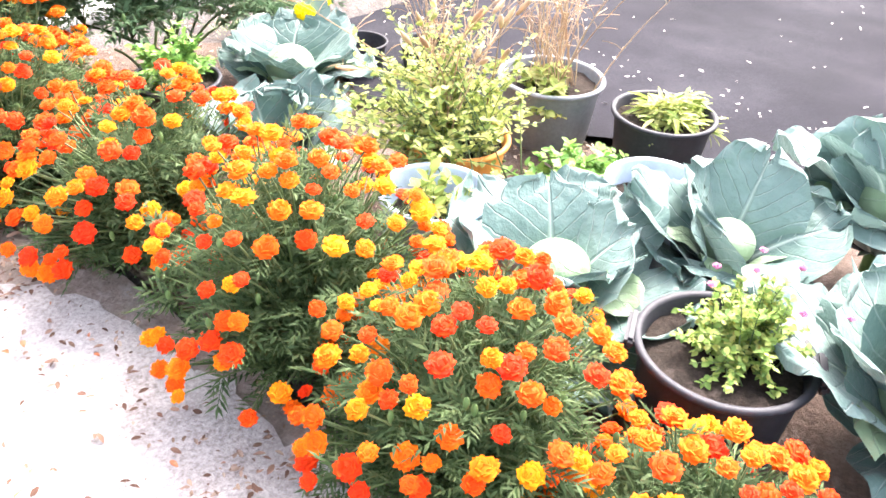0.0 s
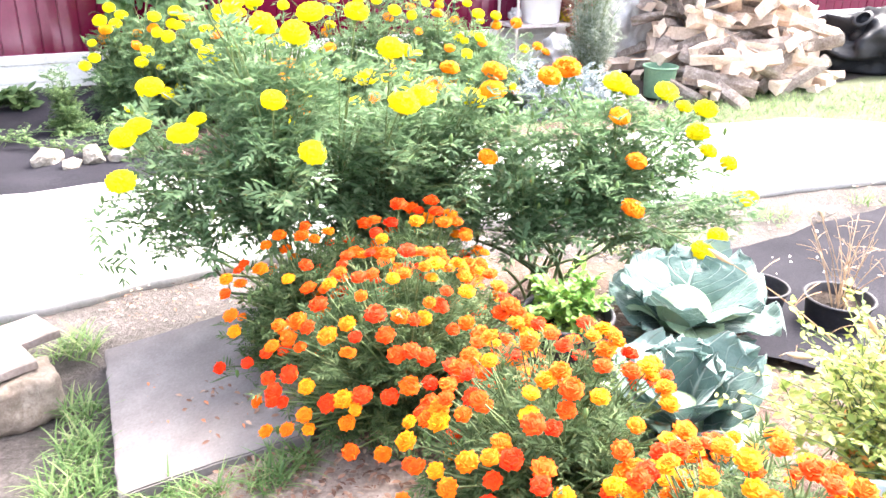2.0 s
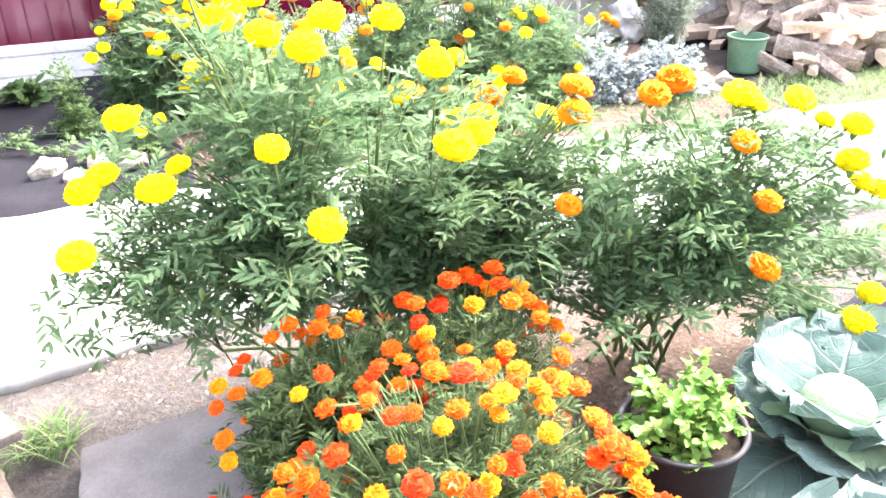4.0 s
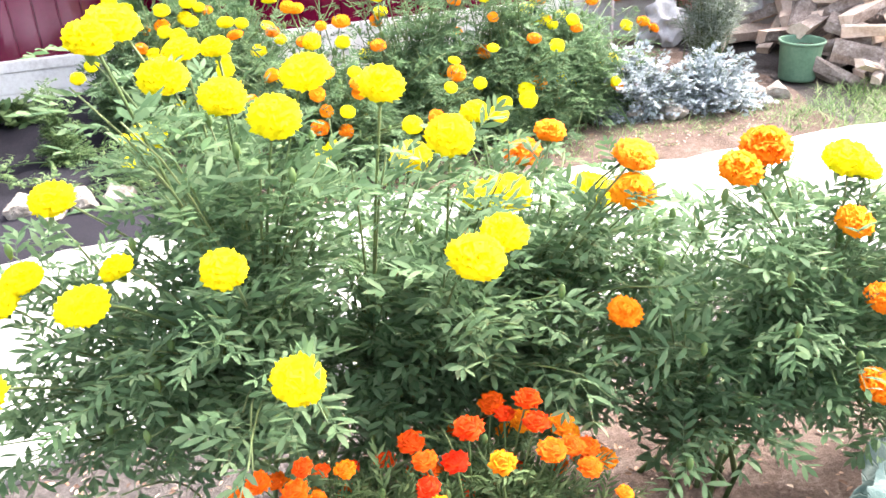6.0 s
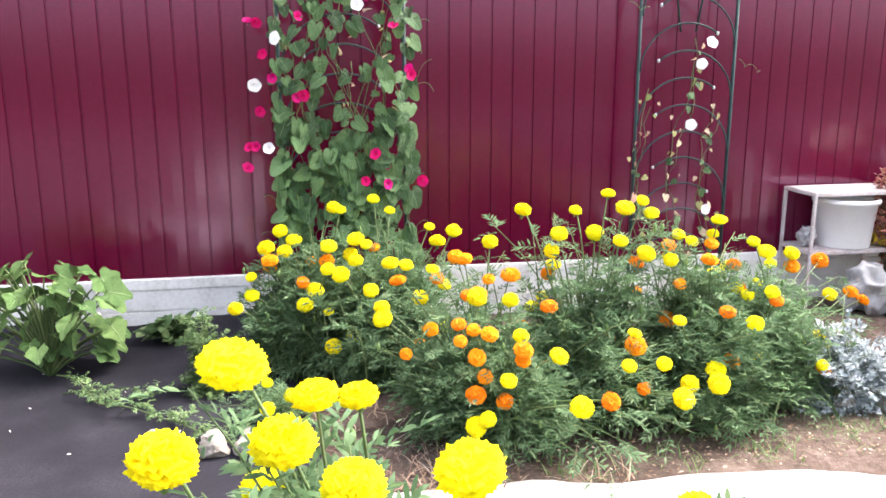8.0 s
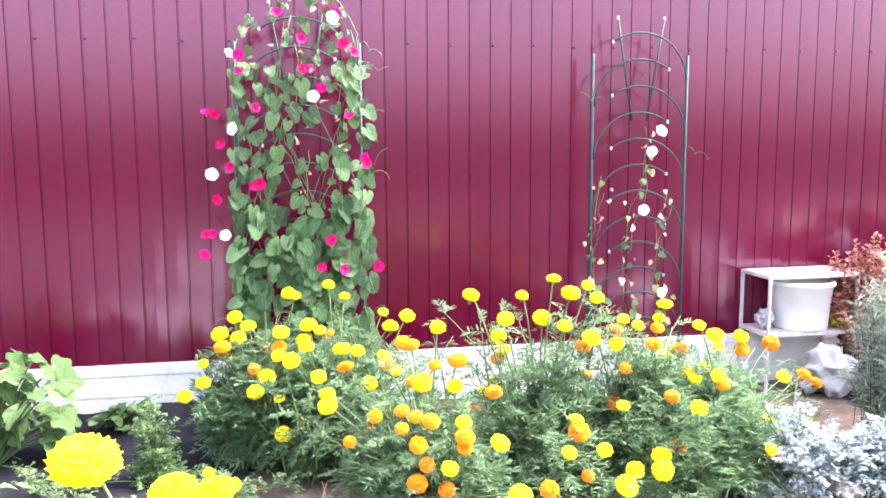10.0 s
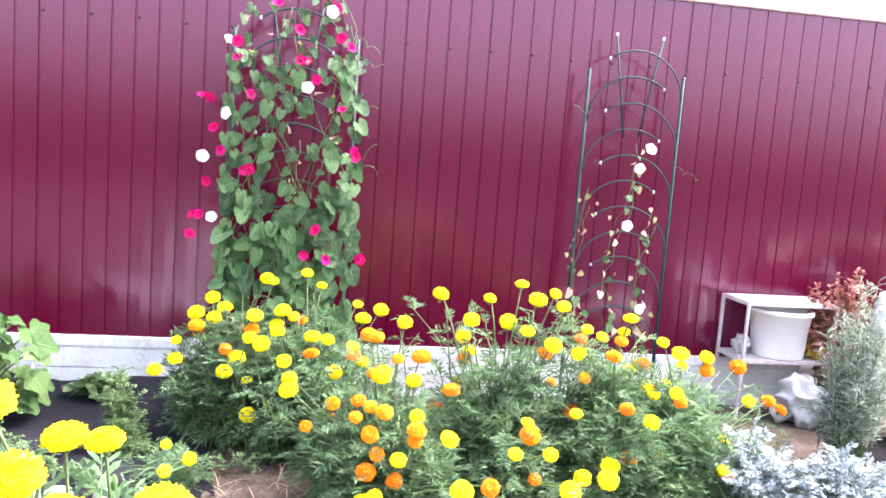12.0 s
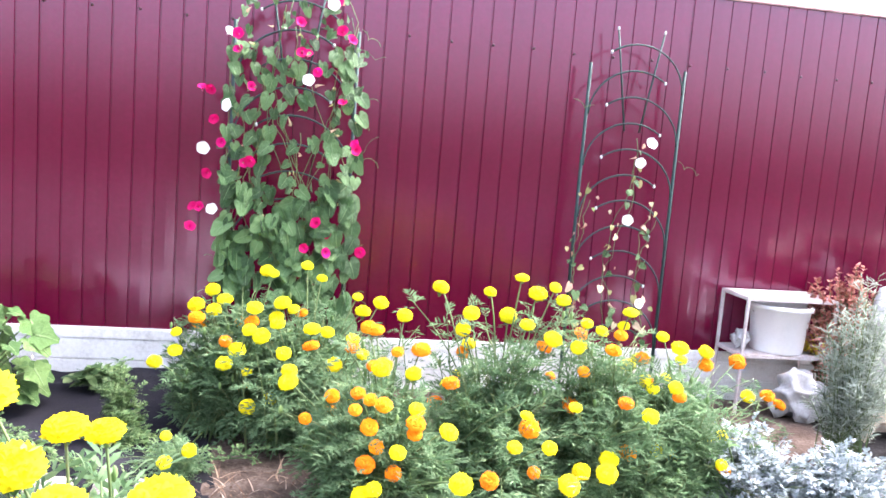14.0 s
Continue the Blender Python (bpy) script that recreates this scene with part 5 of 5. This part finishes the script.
def runner(points, seed, label, leaf_size=0.052, count=130):
    """A trailing vine over the ground with small upright leaves."""
    rng = np.random.default_rng(seed)
    root = thing("trailing_vine", label, "plant", (*points[0], 0.0))
    o = np.array([*points[0], 0.0])
    pts = np.array([(x, y, 0.03) for x, y in points], float)
    t = np.linspace(0, len(pts) - 1, 40)
    path = np.stack([np.interp(t, range(len(pts)), pts[:, k]) for k in range(3)], axis=1)
    path += np.stack([0.02 * np.sin(t * 5), 0.02 * np.cos(t * 4), 0.012 + 0.012 * np.sin(t * 7)], axis=1)
    v, f = tube(path - o, 0.003, 5)
    part("stem", mesh_from("stem", v, f, None, True, (STEM,)), None, root)
    P, D, U, S = leaves_on(path, count, rng, leaf_size, 0.0)
    P[:, 2] += rng.uniform(0, 0.05, count)
    v, f, _ = spread(LEAF_LOBED[0], LEAF_LOBED[1], frames_for(D, U, S), P - o)
    part("foliage", mesh_from("foliage", v, f, None, False, (WEED,)), None, root, "", None, "stuff")


runner([(0.42, 5.42), (0.73, 5.07), (1.04, 4.80), (1.34, 4.63)], 721, "trailing vine on black fabric")
runner([(0.50, 5.20), (0.87, 5.16), (1.22, 5.11), (1.61, 4.94)], 722, "trailing vine on black fabric")
shrub("weed", "upright leafy weed on the black fabric", "plant", (1.06, 5.24, 0), (1.06, 5.22, 0.02), (0.11, 0.11, 0.40), 44, 22, LEAF_LOBED, 0.042, WEED, 723, None, 0.003)
shrub("weed", "small leafy weed at the plinth", "plant", (0.82, 5.89, 0), (0.82, 5.87, 0.02), (0.14, 0.05, 0.20), 22, 8, LEAF_OVATE, 0.065, WEED, 724, None, 0.003)


# ---- rocks ----
def rock(at, size, seed, label="rough pale limestone lying on the ground"):
    rng = np.random.default_rng(seed)
    bm = bmesh.new()
    bmesh.ops.create_icosphere(bm, subdivisions=4, radius=1.0)
    cuts = [(unit(rng.normal(0, 1, 3)), rng.uniform(0.55, 0.85)) for _ in range(9)]
    for v in bm.verts:
        c = np.array(v.co)
        for n_, d in cuts:
            k = c @ n_
            if k > d:
                c = c - n_ * (k - d) * 0.92
        c = c * (1 + 0.16 * noise.noise(Vector(c * 2.2 + seed)) + 0.07 * noise.noise(Vector(c * 6 + seed)) + 0.03 * noise.noise(Vector(c * 15)))
        v.co = Vector(c * np.array(size) * 0.5)
        v.co.z = max(v.co.z, -size[2] * 0.3)
    for f in bm.faces:
        f.smooth = False
    ob = part("rock", bm, ROCK)
    ob.matrix_basis = pose(at[0], at[1], at[2] + size[2] * 0.28, 0, 0, rng.uniform(0, 360))
    tagged(ob, label, "rock", "rocks along the path")


for k, (x, y, w, d, h) in enumerate(((0.93, 4.70, 0.17, 0.13, 0.13), (1.03, 4.62, 0.14, 0.11, 0.08), (1.13, 4.66, 0.12, 0.11, 0.12), (1.25, 4.66, 0.15, 0.12, 0.13))):
    rock((x, y, 0), (w, d, h), 801 + k)
for k, (x, y, w) in enumerate(((3.30, 4.72, 0.15), (3.50, 4.66, 0.19), (3.66, 4.58, 0.19), (3.95, 4.60, 0.15), (4.12, 4.66, 0.20), (4.26, 4.60, 0.14))):
    rock((x, y, 0), (w, 0.13, 0.10), 810 + k)
rock((2.0, 4.38, 0), (0.09, 0.07, 0.06), 820)
rock((3.78, 2.78, 0.01), (0.09, 0.07, 0.05), 821, "small white stone on the fabric edge")
for k, (x, y) in enumerate(((0.70, 2.30), (0.62, 2.18), (0.78, 2.22), (0.66, 2.40), (0.56, 2.32), (0.74, 2.10), (0.50, 2.20), (0.60, 2.06))):
    rock((x, y, -0.05), (0.075 + 0.012 * (k % 3), 0.06, 0.05), 830 + k, "small gray rubble stone beside the grass")


# ---- metal stand with bucket ----
def stand():
    root = thing("metal_stand", "low white-painted metal shelf with rusty legs at the fence", "shelf", (4.325, 5.92, 0), "", "", 1)
    w, d, top, mid = 0.52, 0.26, 0.645, 0.335
    for x in (-w / 2, w / 2):
        for y in (-d / 2, d / 2):
            part("leg", box(0.016, 0.016, top, (x, y, top / 2), 0.002), STEEL, root)
    for z, nm in ((top, "top_sheet"), (mid, "shelf_sheet")):
        part(nm, box(w, d, 0.005, (0, 0, z), 0.001), STEEL, root)
        for y in (-d / 2, d / 2):
            part("rail", box(w, 0.014, 0.018, (0, y, z - 0.010), 0.002), STEEL, root)
        for x in (-w / 2, w / 2):
            part("rail", box(0.014, d, 0.018, (x, 0, z - 0.010), 0.002), STEEL, root)


stand()


def bucket(at, r, h):
    root = thing("bucket", "white plastic bucket standing on the metal shelf", "bucket", at)
    v, f = lathe([(r * 0.84, 0), (r * 0.86, 0.008), (r * 0.98, h * 0.9), (r * 1.06, h * 0.91), (r * 1.07, h * 0.97), (r * 1.04, h), (r * 0.97, h), (r * 0.95, h * 0.96), (r * 0.82, 0.02)], 40)
    part("body", mesh_from("body", v, f, None, True, (WHITE_PLASTIC,)), None, root)
    v, f = tube(arc(0, h * 0.9, r * 1.08, 200, 340, 0, 16, 0.35), 0.003, 6)
    part("handle", mesh_from("handle", v, f, None, True, (STEEL,)), None, root)


bucket((4.335, 5.91, 0.339), 0.160, 0.26)


def crumple(name, label, category, at, size, seed, mat, sharp=1.0):
    """A slumped, creased heap of film or cloth, with sharp folds."""
    bm = bmesh.new()
    bmesh.ops.create_icosphere(bm, subdivisions=5, radius=1.0)
    for v in bm.verts:
        c = v.co.copy()
        fold = abs(noise.noise(c * 1.3 + Vector((seed, 0, 0)))) * 1.5
        crease = abs(noise.noise(c * 3.3 + Vector((0, seed, fold)))) * 1.5
        fine = abs(noise.noise(c * 8.0 + Vector((fold * 3, 0, seed)))) * 1.5
        k = 1.12 - 0.55 * fold - 0.30 * sharp * crease - 0.10 * sharp * fine
        lump = 1 + 0.25 * noise.noise(c * 0.9 + Vector((seed, seed, 0)))
        v.co = Vector((c.x * k * lump * size[0] / 2, c.y * k * size[1] / 2, max(c.z * k * lump * size[2] / 2, -size[2] * 0.40)))
    ob = part(name, bm, mat)
    for p in ob.data.polygons:
        p.use_smooth = True
    ob.matrix_basis = pose(at[0], at[1], at[2] + size[2] * 0.40)
    return tagged(ob, label, category)


crumple("yellow_cloth", "crumpled yellow cloth on the metal shelf", "cloth", (4.53, 5.86, 0.342), (0.13, 0.15, 0.12), 3, CLOTH)
crumple("plastic_sheet", "crumpled translucent plastic film under the shelf", "plastic film", (4.42, 5.74, 0.0), (0.34, 0.24, 0.30), 5, FOIL, 0.35)
crumple("plastic_sheet", "bulky pale plastic film by the fence", "plastic film", (4.96, 5.66, 0.0), (0.55, 0.36, 0.92), 6, FOIL, 0.6)
crumple("bottle_bag", "small clear bag of bottles on the metal shelf", "bag", (4.115, 5.90, 0.342), (0.09, 0.13, 0.13), 8, FOIL)
trash_bag = crumple("trash_bag", "full black plastic bag on the grass", "bag", (6.75, 4.95, 0.0), (1.1, 0.7, 0.52), 9, BAG, 0.35)
kv, kf = lathe([(0.10, -0.05), (0.05, 0.0), (0.028, 0.03), (0.05, 0.07), (0.085, 0.12), (0.06, 0.125)], 14)
part("knot", mesh_from("knot", kv * np.array([1, 0.7, 1]), kf, None, True, (BAG,)), None, trash_bag, "tied neck of the bag", pose(-0.30, -0.10, 0.12, 20, -35, 0))
crumple("plastic_sack", "bulging pale gray plastic sack beside the black bag", "sack", (7.35, 4.6, 0.0), (0.85, 0.5, 0.42), 15, FOIL, 0.5)
crumple("white_sack", "white sack lying at the edge of the fabric", "sack", (5.62, 2.42, 0.02), (0.66, 0.42, 0.28), 12, WHITE_PLASTIC, 0.4)
gp = pot("flower_pot", "upturned green plastic pot beside the woodpile", (4.58, 4.82), 0.11, 0.2, GREEN_PLASTIC, 0.8)


# ---- woodpile ----
def split_log(rng, length):
    """A quarter log: two split faces and a bark side."""
    r = rng.uniform(0.05, 0.085)
    arcpts = [(r * math.cos(a), r * math.sin(a)) for a in np.linspace(0, rng.uniform(1.4, 2.2), 6)]
    ring = [(0, 0)] + arcpts
    n = len(ring)
    v = []
    for x in (-length / 2, -length / 6, length / 6, length / 2):
        for y, z in ring:
            v.append((x, y + rng.normal(0, 0.004), z + rng.normal(0, 0.004)))
    f, fm = [], []
    for k in range(3):
        for j in range(n):
            f.append((k * n + j, (k + 1) * n + j, (k + 1) * n + (j + 1) % n, k * n + (j + 1) % n))
            fm.append(1 if 1 <= j < n - 1 else 0)
    f += [tuple(range(n)), tuple(range(3 * n, 4 * n))[::-1]]
    fm += [0, 0]
    return mesh_from("log", v, f, None, False, (WOOD, BARK), fm)


def woodpile():
    rng = np.random.default_rng(900)
    meshes = [split_log(rng, L) for L in (0.38, 0.42, 0.46, 0.40, 0.36, 0.44)]
    lab = "split firewood log lying in the heap"
    for k in range(290):
        layer = rng.random() ** 1.5
        z = 0.05 + layer * 0.80
        w = 1 - 0.55 * layer
        x = 5.38 + rng.uniform(-1, 1) * 0.66 * w
        y = 5.20 + rng.uniform(-1, 1) * 0.65 * w - 0.1 * (1 - layer)
        ob = new("log", meshes[rng.integers(6)])
        ob.matrix_basis = pose(x, y, z, rng.uniform(0, 360), rng.normal(0, 18), rng.normal(10, 60))
        tagged(ob, lab, "firewood", "heap of firewood")


woodpile()


tagged(part("fence_post", box(0.13, 0.06, 0.42, (6.12, 4.98, 0.19), 0.006), WOOD), "short upright plank beside the woodpile", "post")


for x, y, z, rx, ry, rz, ln, m, lab in ((6.75, 4.3, 0.03, 0, 0, -19, 0.6, WOOD, "fresh board lying on the grass"), (7.35, 4.5, 0.16, 0, 48, 20, 0.5, WOOD, "board leaning on scrap wood"), (6.75, 3.62, 0.04, 0, 0, 5, 0.8, OLDPLANK, "weathered board lying beside the grass")):
    ob = part("board", box(ln, 0.12, 0.035, (0, 0, 0), 0.003), m)
    ob.matrix_basis = pose(x, y, z, rx, ry, rz)
    tagged(ob, lab, "plank", "scrap boards on the grass")


# ---- planks and stump at the path ----
def rough_box(sx, sy, sz, amount, seed, cuts=9):
    """A worn block: flat faces with rounded, chipped edges."""
    bm = bmesh.new()
    bmesh.ops.create_cube(bm, size=1.0)
    bmesh.ops.subdivide_edges(bm, edges=list(bm.edges), cuts=cuts, use_grid_fill=True)
    for v in bm.verts:
        c = v.co.copy()
        edge = sorted((abs(c.x), abs(c.y), abs(c.z)))[1] * 2
        p = Vector((c.x * sx, c.y * sy, c.z * sz))
        k = amount * (noise.noise(p * 22 + Vector((seed, 0, 0))) + 0.5 * noise.noise(p * 60)) - amount * 1.3 * max(edge - 0.78, 0) / 0.22 * (0.6 + noise.noise(p * 30 + Vector((0, seed, 0))))
        v.co = p + c.normalized() * k
    for f in bm.faces:
        f.smooth = True
    return bm


def stump():
    for k, (x, y, z, rz, s) in enumerate(((0.78, 2.68, 0.0, 14, (0.19, 0.12, 0.14)), (0.61, 2.55, 0.0, 60, (0.16, 0.13, 0.13)))):
        ob = part("stone_block", rough_box(*s, 0.012, 3 + k), BLOCK)
        ob.matrix_basis = pose(x, y, z, 0, 0, rz)
        tagged(ob, "rough pale stone block carrying planks at the slab", "stone block", "stone blocks by the slab")
    for k, (x, y, z, rz) in enumerate(((0.66, 2.80, 0.086, 24), (0.60, 2.665, 0.088, 20))):
        ob = part("plank", rough_box(0.46, 0.14, 0.024, 0.0022, 7 + k, 12), OLDPLANK)
        ob.matrix_basis = pose(x, y, z, 0, 0, rz)
        tagged(ob, "weathered gray plank lying on stone blocks", "plank", "planks by the slab")


stump()


# ---- grass and litter ----
def blades(name, label, spots, seed, length, mat=GRASS, category="grass"):
    rng = np.random.default_rng(seed)
    tv, tf = strap(0.062, 0.45)
    P, D, U, S = [], [], [], []
    for x, y, r, n in spots:
        a, d = rng.uniform(0, 2 * np.pi, n), r * np.sqrt(rng.random(n))
        px, py = x + d * np.cos(a), y + d * np.sin(a)
        P.append(np.stack([px, py, [ground_z(p, q) for p, q in zip(px, py)]], axis=1))
        b = rng.uniform(0, 2 * np.pi, n)
        D.append(np.stack([np.cos(b), np.sin(b), rng.uniform(0.5, 2.2, n)], axis=1))
        U.append(np.stack([-np.cos(b), -np.sin(b), np.full(n, 0.6)], axis=1))
        S.append(length * rng.uniform(0.5, 1.25, n))
    P, D, U, S = (np.concatenate(q) for q in (P, D, U, S))
    v, f, _ = spread(tv, tf, frames_for(D, U, S), P)
    ob = part(name, mesh_from(name, v, f, None, True, (mat,)), None)
    tagged(ob, label, category, "", "stuff")


blades("grass", "long green grass tufts round the stepping slab", [(0.88, 2.32, 0.08, 190), (0.90, 2.46, 0.06, 140), (0.92, 2.62, 0.05, 90), (1.00, 2.13, 0.08, 150), (1.12, 2.10, 0.06, 110), (1.26, 2.05, 0.05, 110), (1.34, 2.06, 0.03, 50), (0.93, 2.95, 0.07, 120), (0.78, 2.95, 0.12, 90), (0.86, 2.14, 0.10, 150), (0.70, 2.14, 0.12, 110), (0.55, 2.1, 0.14, 70)], 951, 0.082)
blades("grass", "thin weeds along the path edge", [(3.1, 2.86, 0.07, 50), (3.6, 2.86, 0.08, 60), (4.1, 2.84, 0.08, 60), (4.55, 2.86, 0.07, 50), (5.2, 2.82, 0.12, 90), (5.6, 2.75, 0.15, 120), (2.75, 2.86, 0.08, 50)], 955, 0.075)
blades("grass", "sparse grass on the far strip", [(4.6 + 0.28 * k, 4.25 - 0.12 * k + 0.25 * (k % 3), 0.32, 420) for k in range(11)] + [(2.3 + 0.35 * k, 4.36, 0.12, 60) for k in range(6)], 952, 0.07)
blades("grass", "weedy grass in front of the woodpile", [(4.62, 4.32, 0.3, 420), (5.17, 4.23, 0.3, 420), (5.62, 4.19, 0.35, 420), (6.07, 4.14, 0.35, 360), (4.18, 4.19, 0.2, 240)], 953, 0.08)
blades("grass", "dry grass tufts under the fence flowers", [(1.90, 4.28, 0.2, 160), (2.34, 4.21, 0.15, 90), (1.62, 4.76, 0.2, 90), (1.79, 4.41, 0.2, 110)], 954, 0.09, STRAW)


blades("grass", "low weeds between the stones and the path", [(3.0 + 0.2 * k, 4.42 + 0.05 * (k % 3), 0.11, 60 + 30 * (k % 4)) for k in range(7)] + [(4.0, 4.3, 0.15, 120), (4.25, 4.4, 0.15, 130)], 956, 0.055, WEED)


def litter(name, label, areas, seed, size, mat):
    """Small curled scraps lying on the ground."""
    rng = np.random.default_rng(seed)
    tv, tf = ovate(0.45, 0.3, 0.1)
    P, S = [], []
    for x0, y0, x1, y1, n, lift in areas:
        px, py = rng.uniform(x0, x1, n), rng.uniform(y0, y1, n)
        P.append(np.stack([px, py, [ground_z(a, b) + lift for a, b in zip(px, py)]], axis=1))
        S.append(size * rng.uniform(0.3, 1.3, n))
    P, S = np.concatenate(P), np.concatenate(S)
    n = len(P)
    b = rng.uniform(0, 2 * np.pi, n)
    D = np.stack([np.cos(b), np.sin(b), rng.normal(0, 0.15, n)], axis=1)
    U = np.stack([rng.normal(0, 0.3, n), rng.normal(0, 0.3, n), np.ones(n)], axis=1)
    v, f, _ = spread(tv, tf, frames_for(D, U, S), P)
    tagged(part(name, mesh_from(name, v, f, None, True, (mat,)), None), label, "litter", "", "stuff")


litter("litter", "dry leaf and straw scraps on soil and mulch", [(1.35, 0.4, 1.6, 1.6, 160, 0.018), (1.0, 2.95, 1.9, 3.2, 300, 0.012), (1.9, 0.6, 2.9, 2.2, 900, 0.02), (1.5, 4.25, 4.0, 4.75, 1300, 0.014), (2.0, 2.3, 2.9, 3.0, 600, 0.016), (2.7, 2.72, 5.6, 3.0, 700, 0.012)], 961, 0.016, STRAW)
litter("litter", "brown leaf scraps on the soil before the slab", [(0.95, 1.72, 1.6, 2.14, 1100, 0.012), (1.0, 1.0, 1.5, 1.8, 260, 0.014), (1.35, 0.4, 1.55, 1.1, 160, 0.016), (1.15, 2.2, 1.48, 2.5, 70, 0.042), (1.02, 2.4, 1.45, 2.9, 30, 0.042)], 964, 0.018, HUMUS)
litter("litter", "pale scraps scattered over black fabric", [(2.9, -0.5, 5.6, 2.6, 150, 0.045), (2.95, 0.3, 3.5, 2.5, 120, 0.035), (0.3, 4.4, 1.5, 5.6, 14, 0.04)], 962, 0.018, surface("pale_scrap", (0.5, 0.45, 0.4), (0.66, 0.62, 0.57), (0.8, 0.78, 0.75), 20, 90))
litter("litter", "fallen marigold petals on the pale apron", [(0.9, 0.6, 1.45, 1.9, 60, 0.03), (1.05, 2.2, 1.45, 2.6, 12, 0.045)], 963, 0.022, surface("fallen_petal", (0.20, 0.05, 0.02), (0.36, 0.12, 0.05), (0.55, 0.26, 0.14), 20, 90))
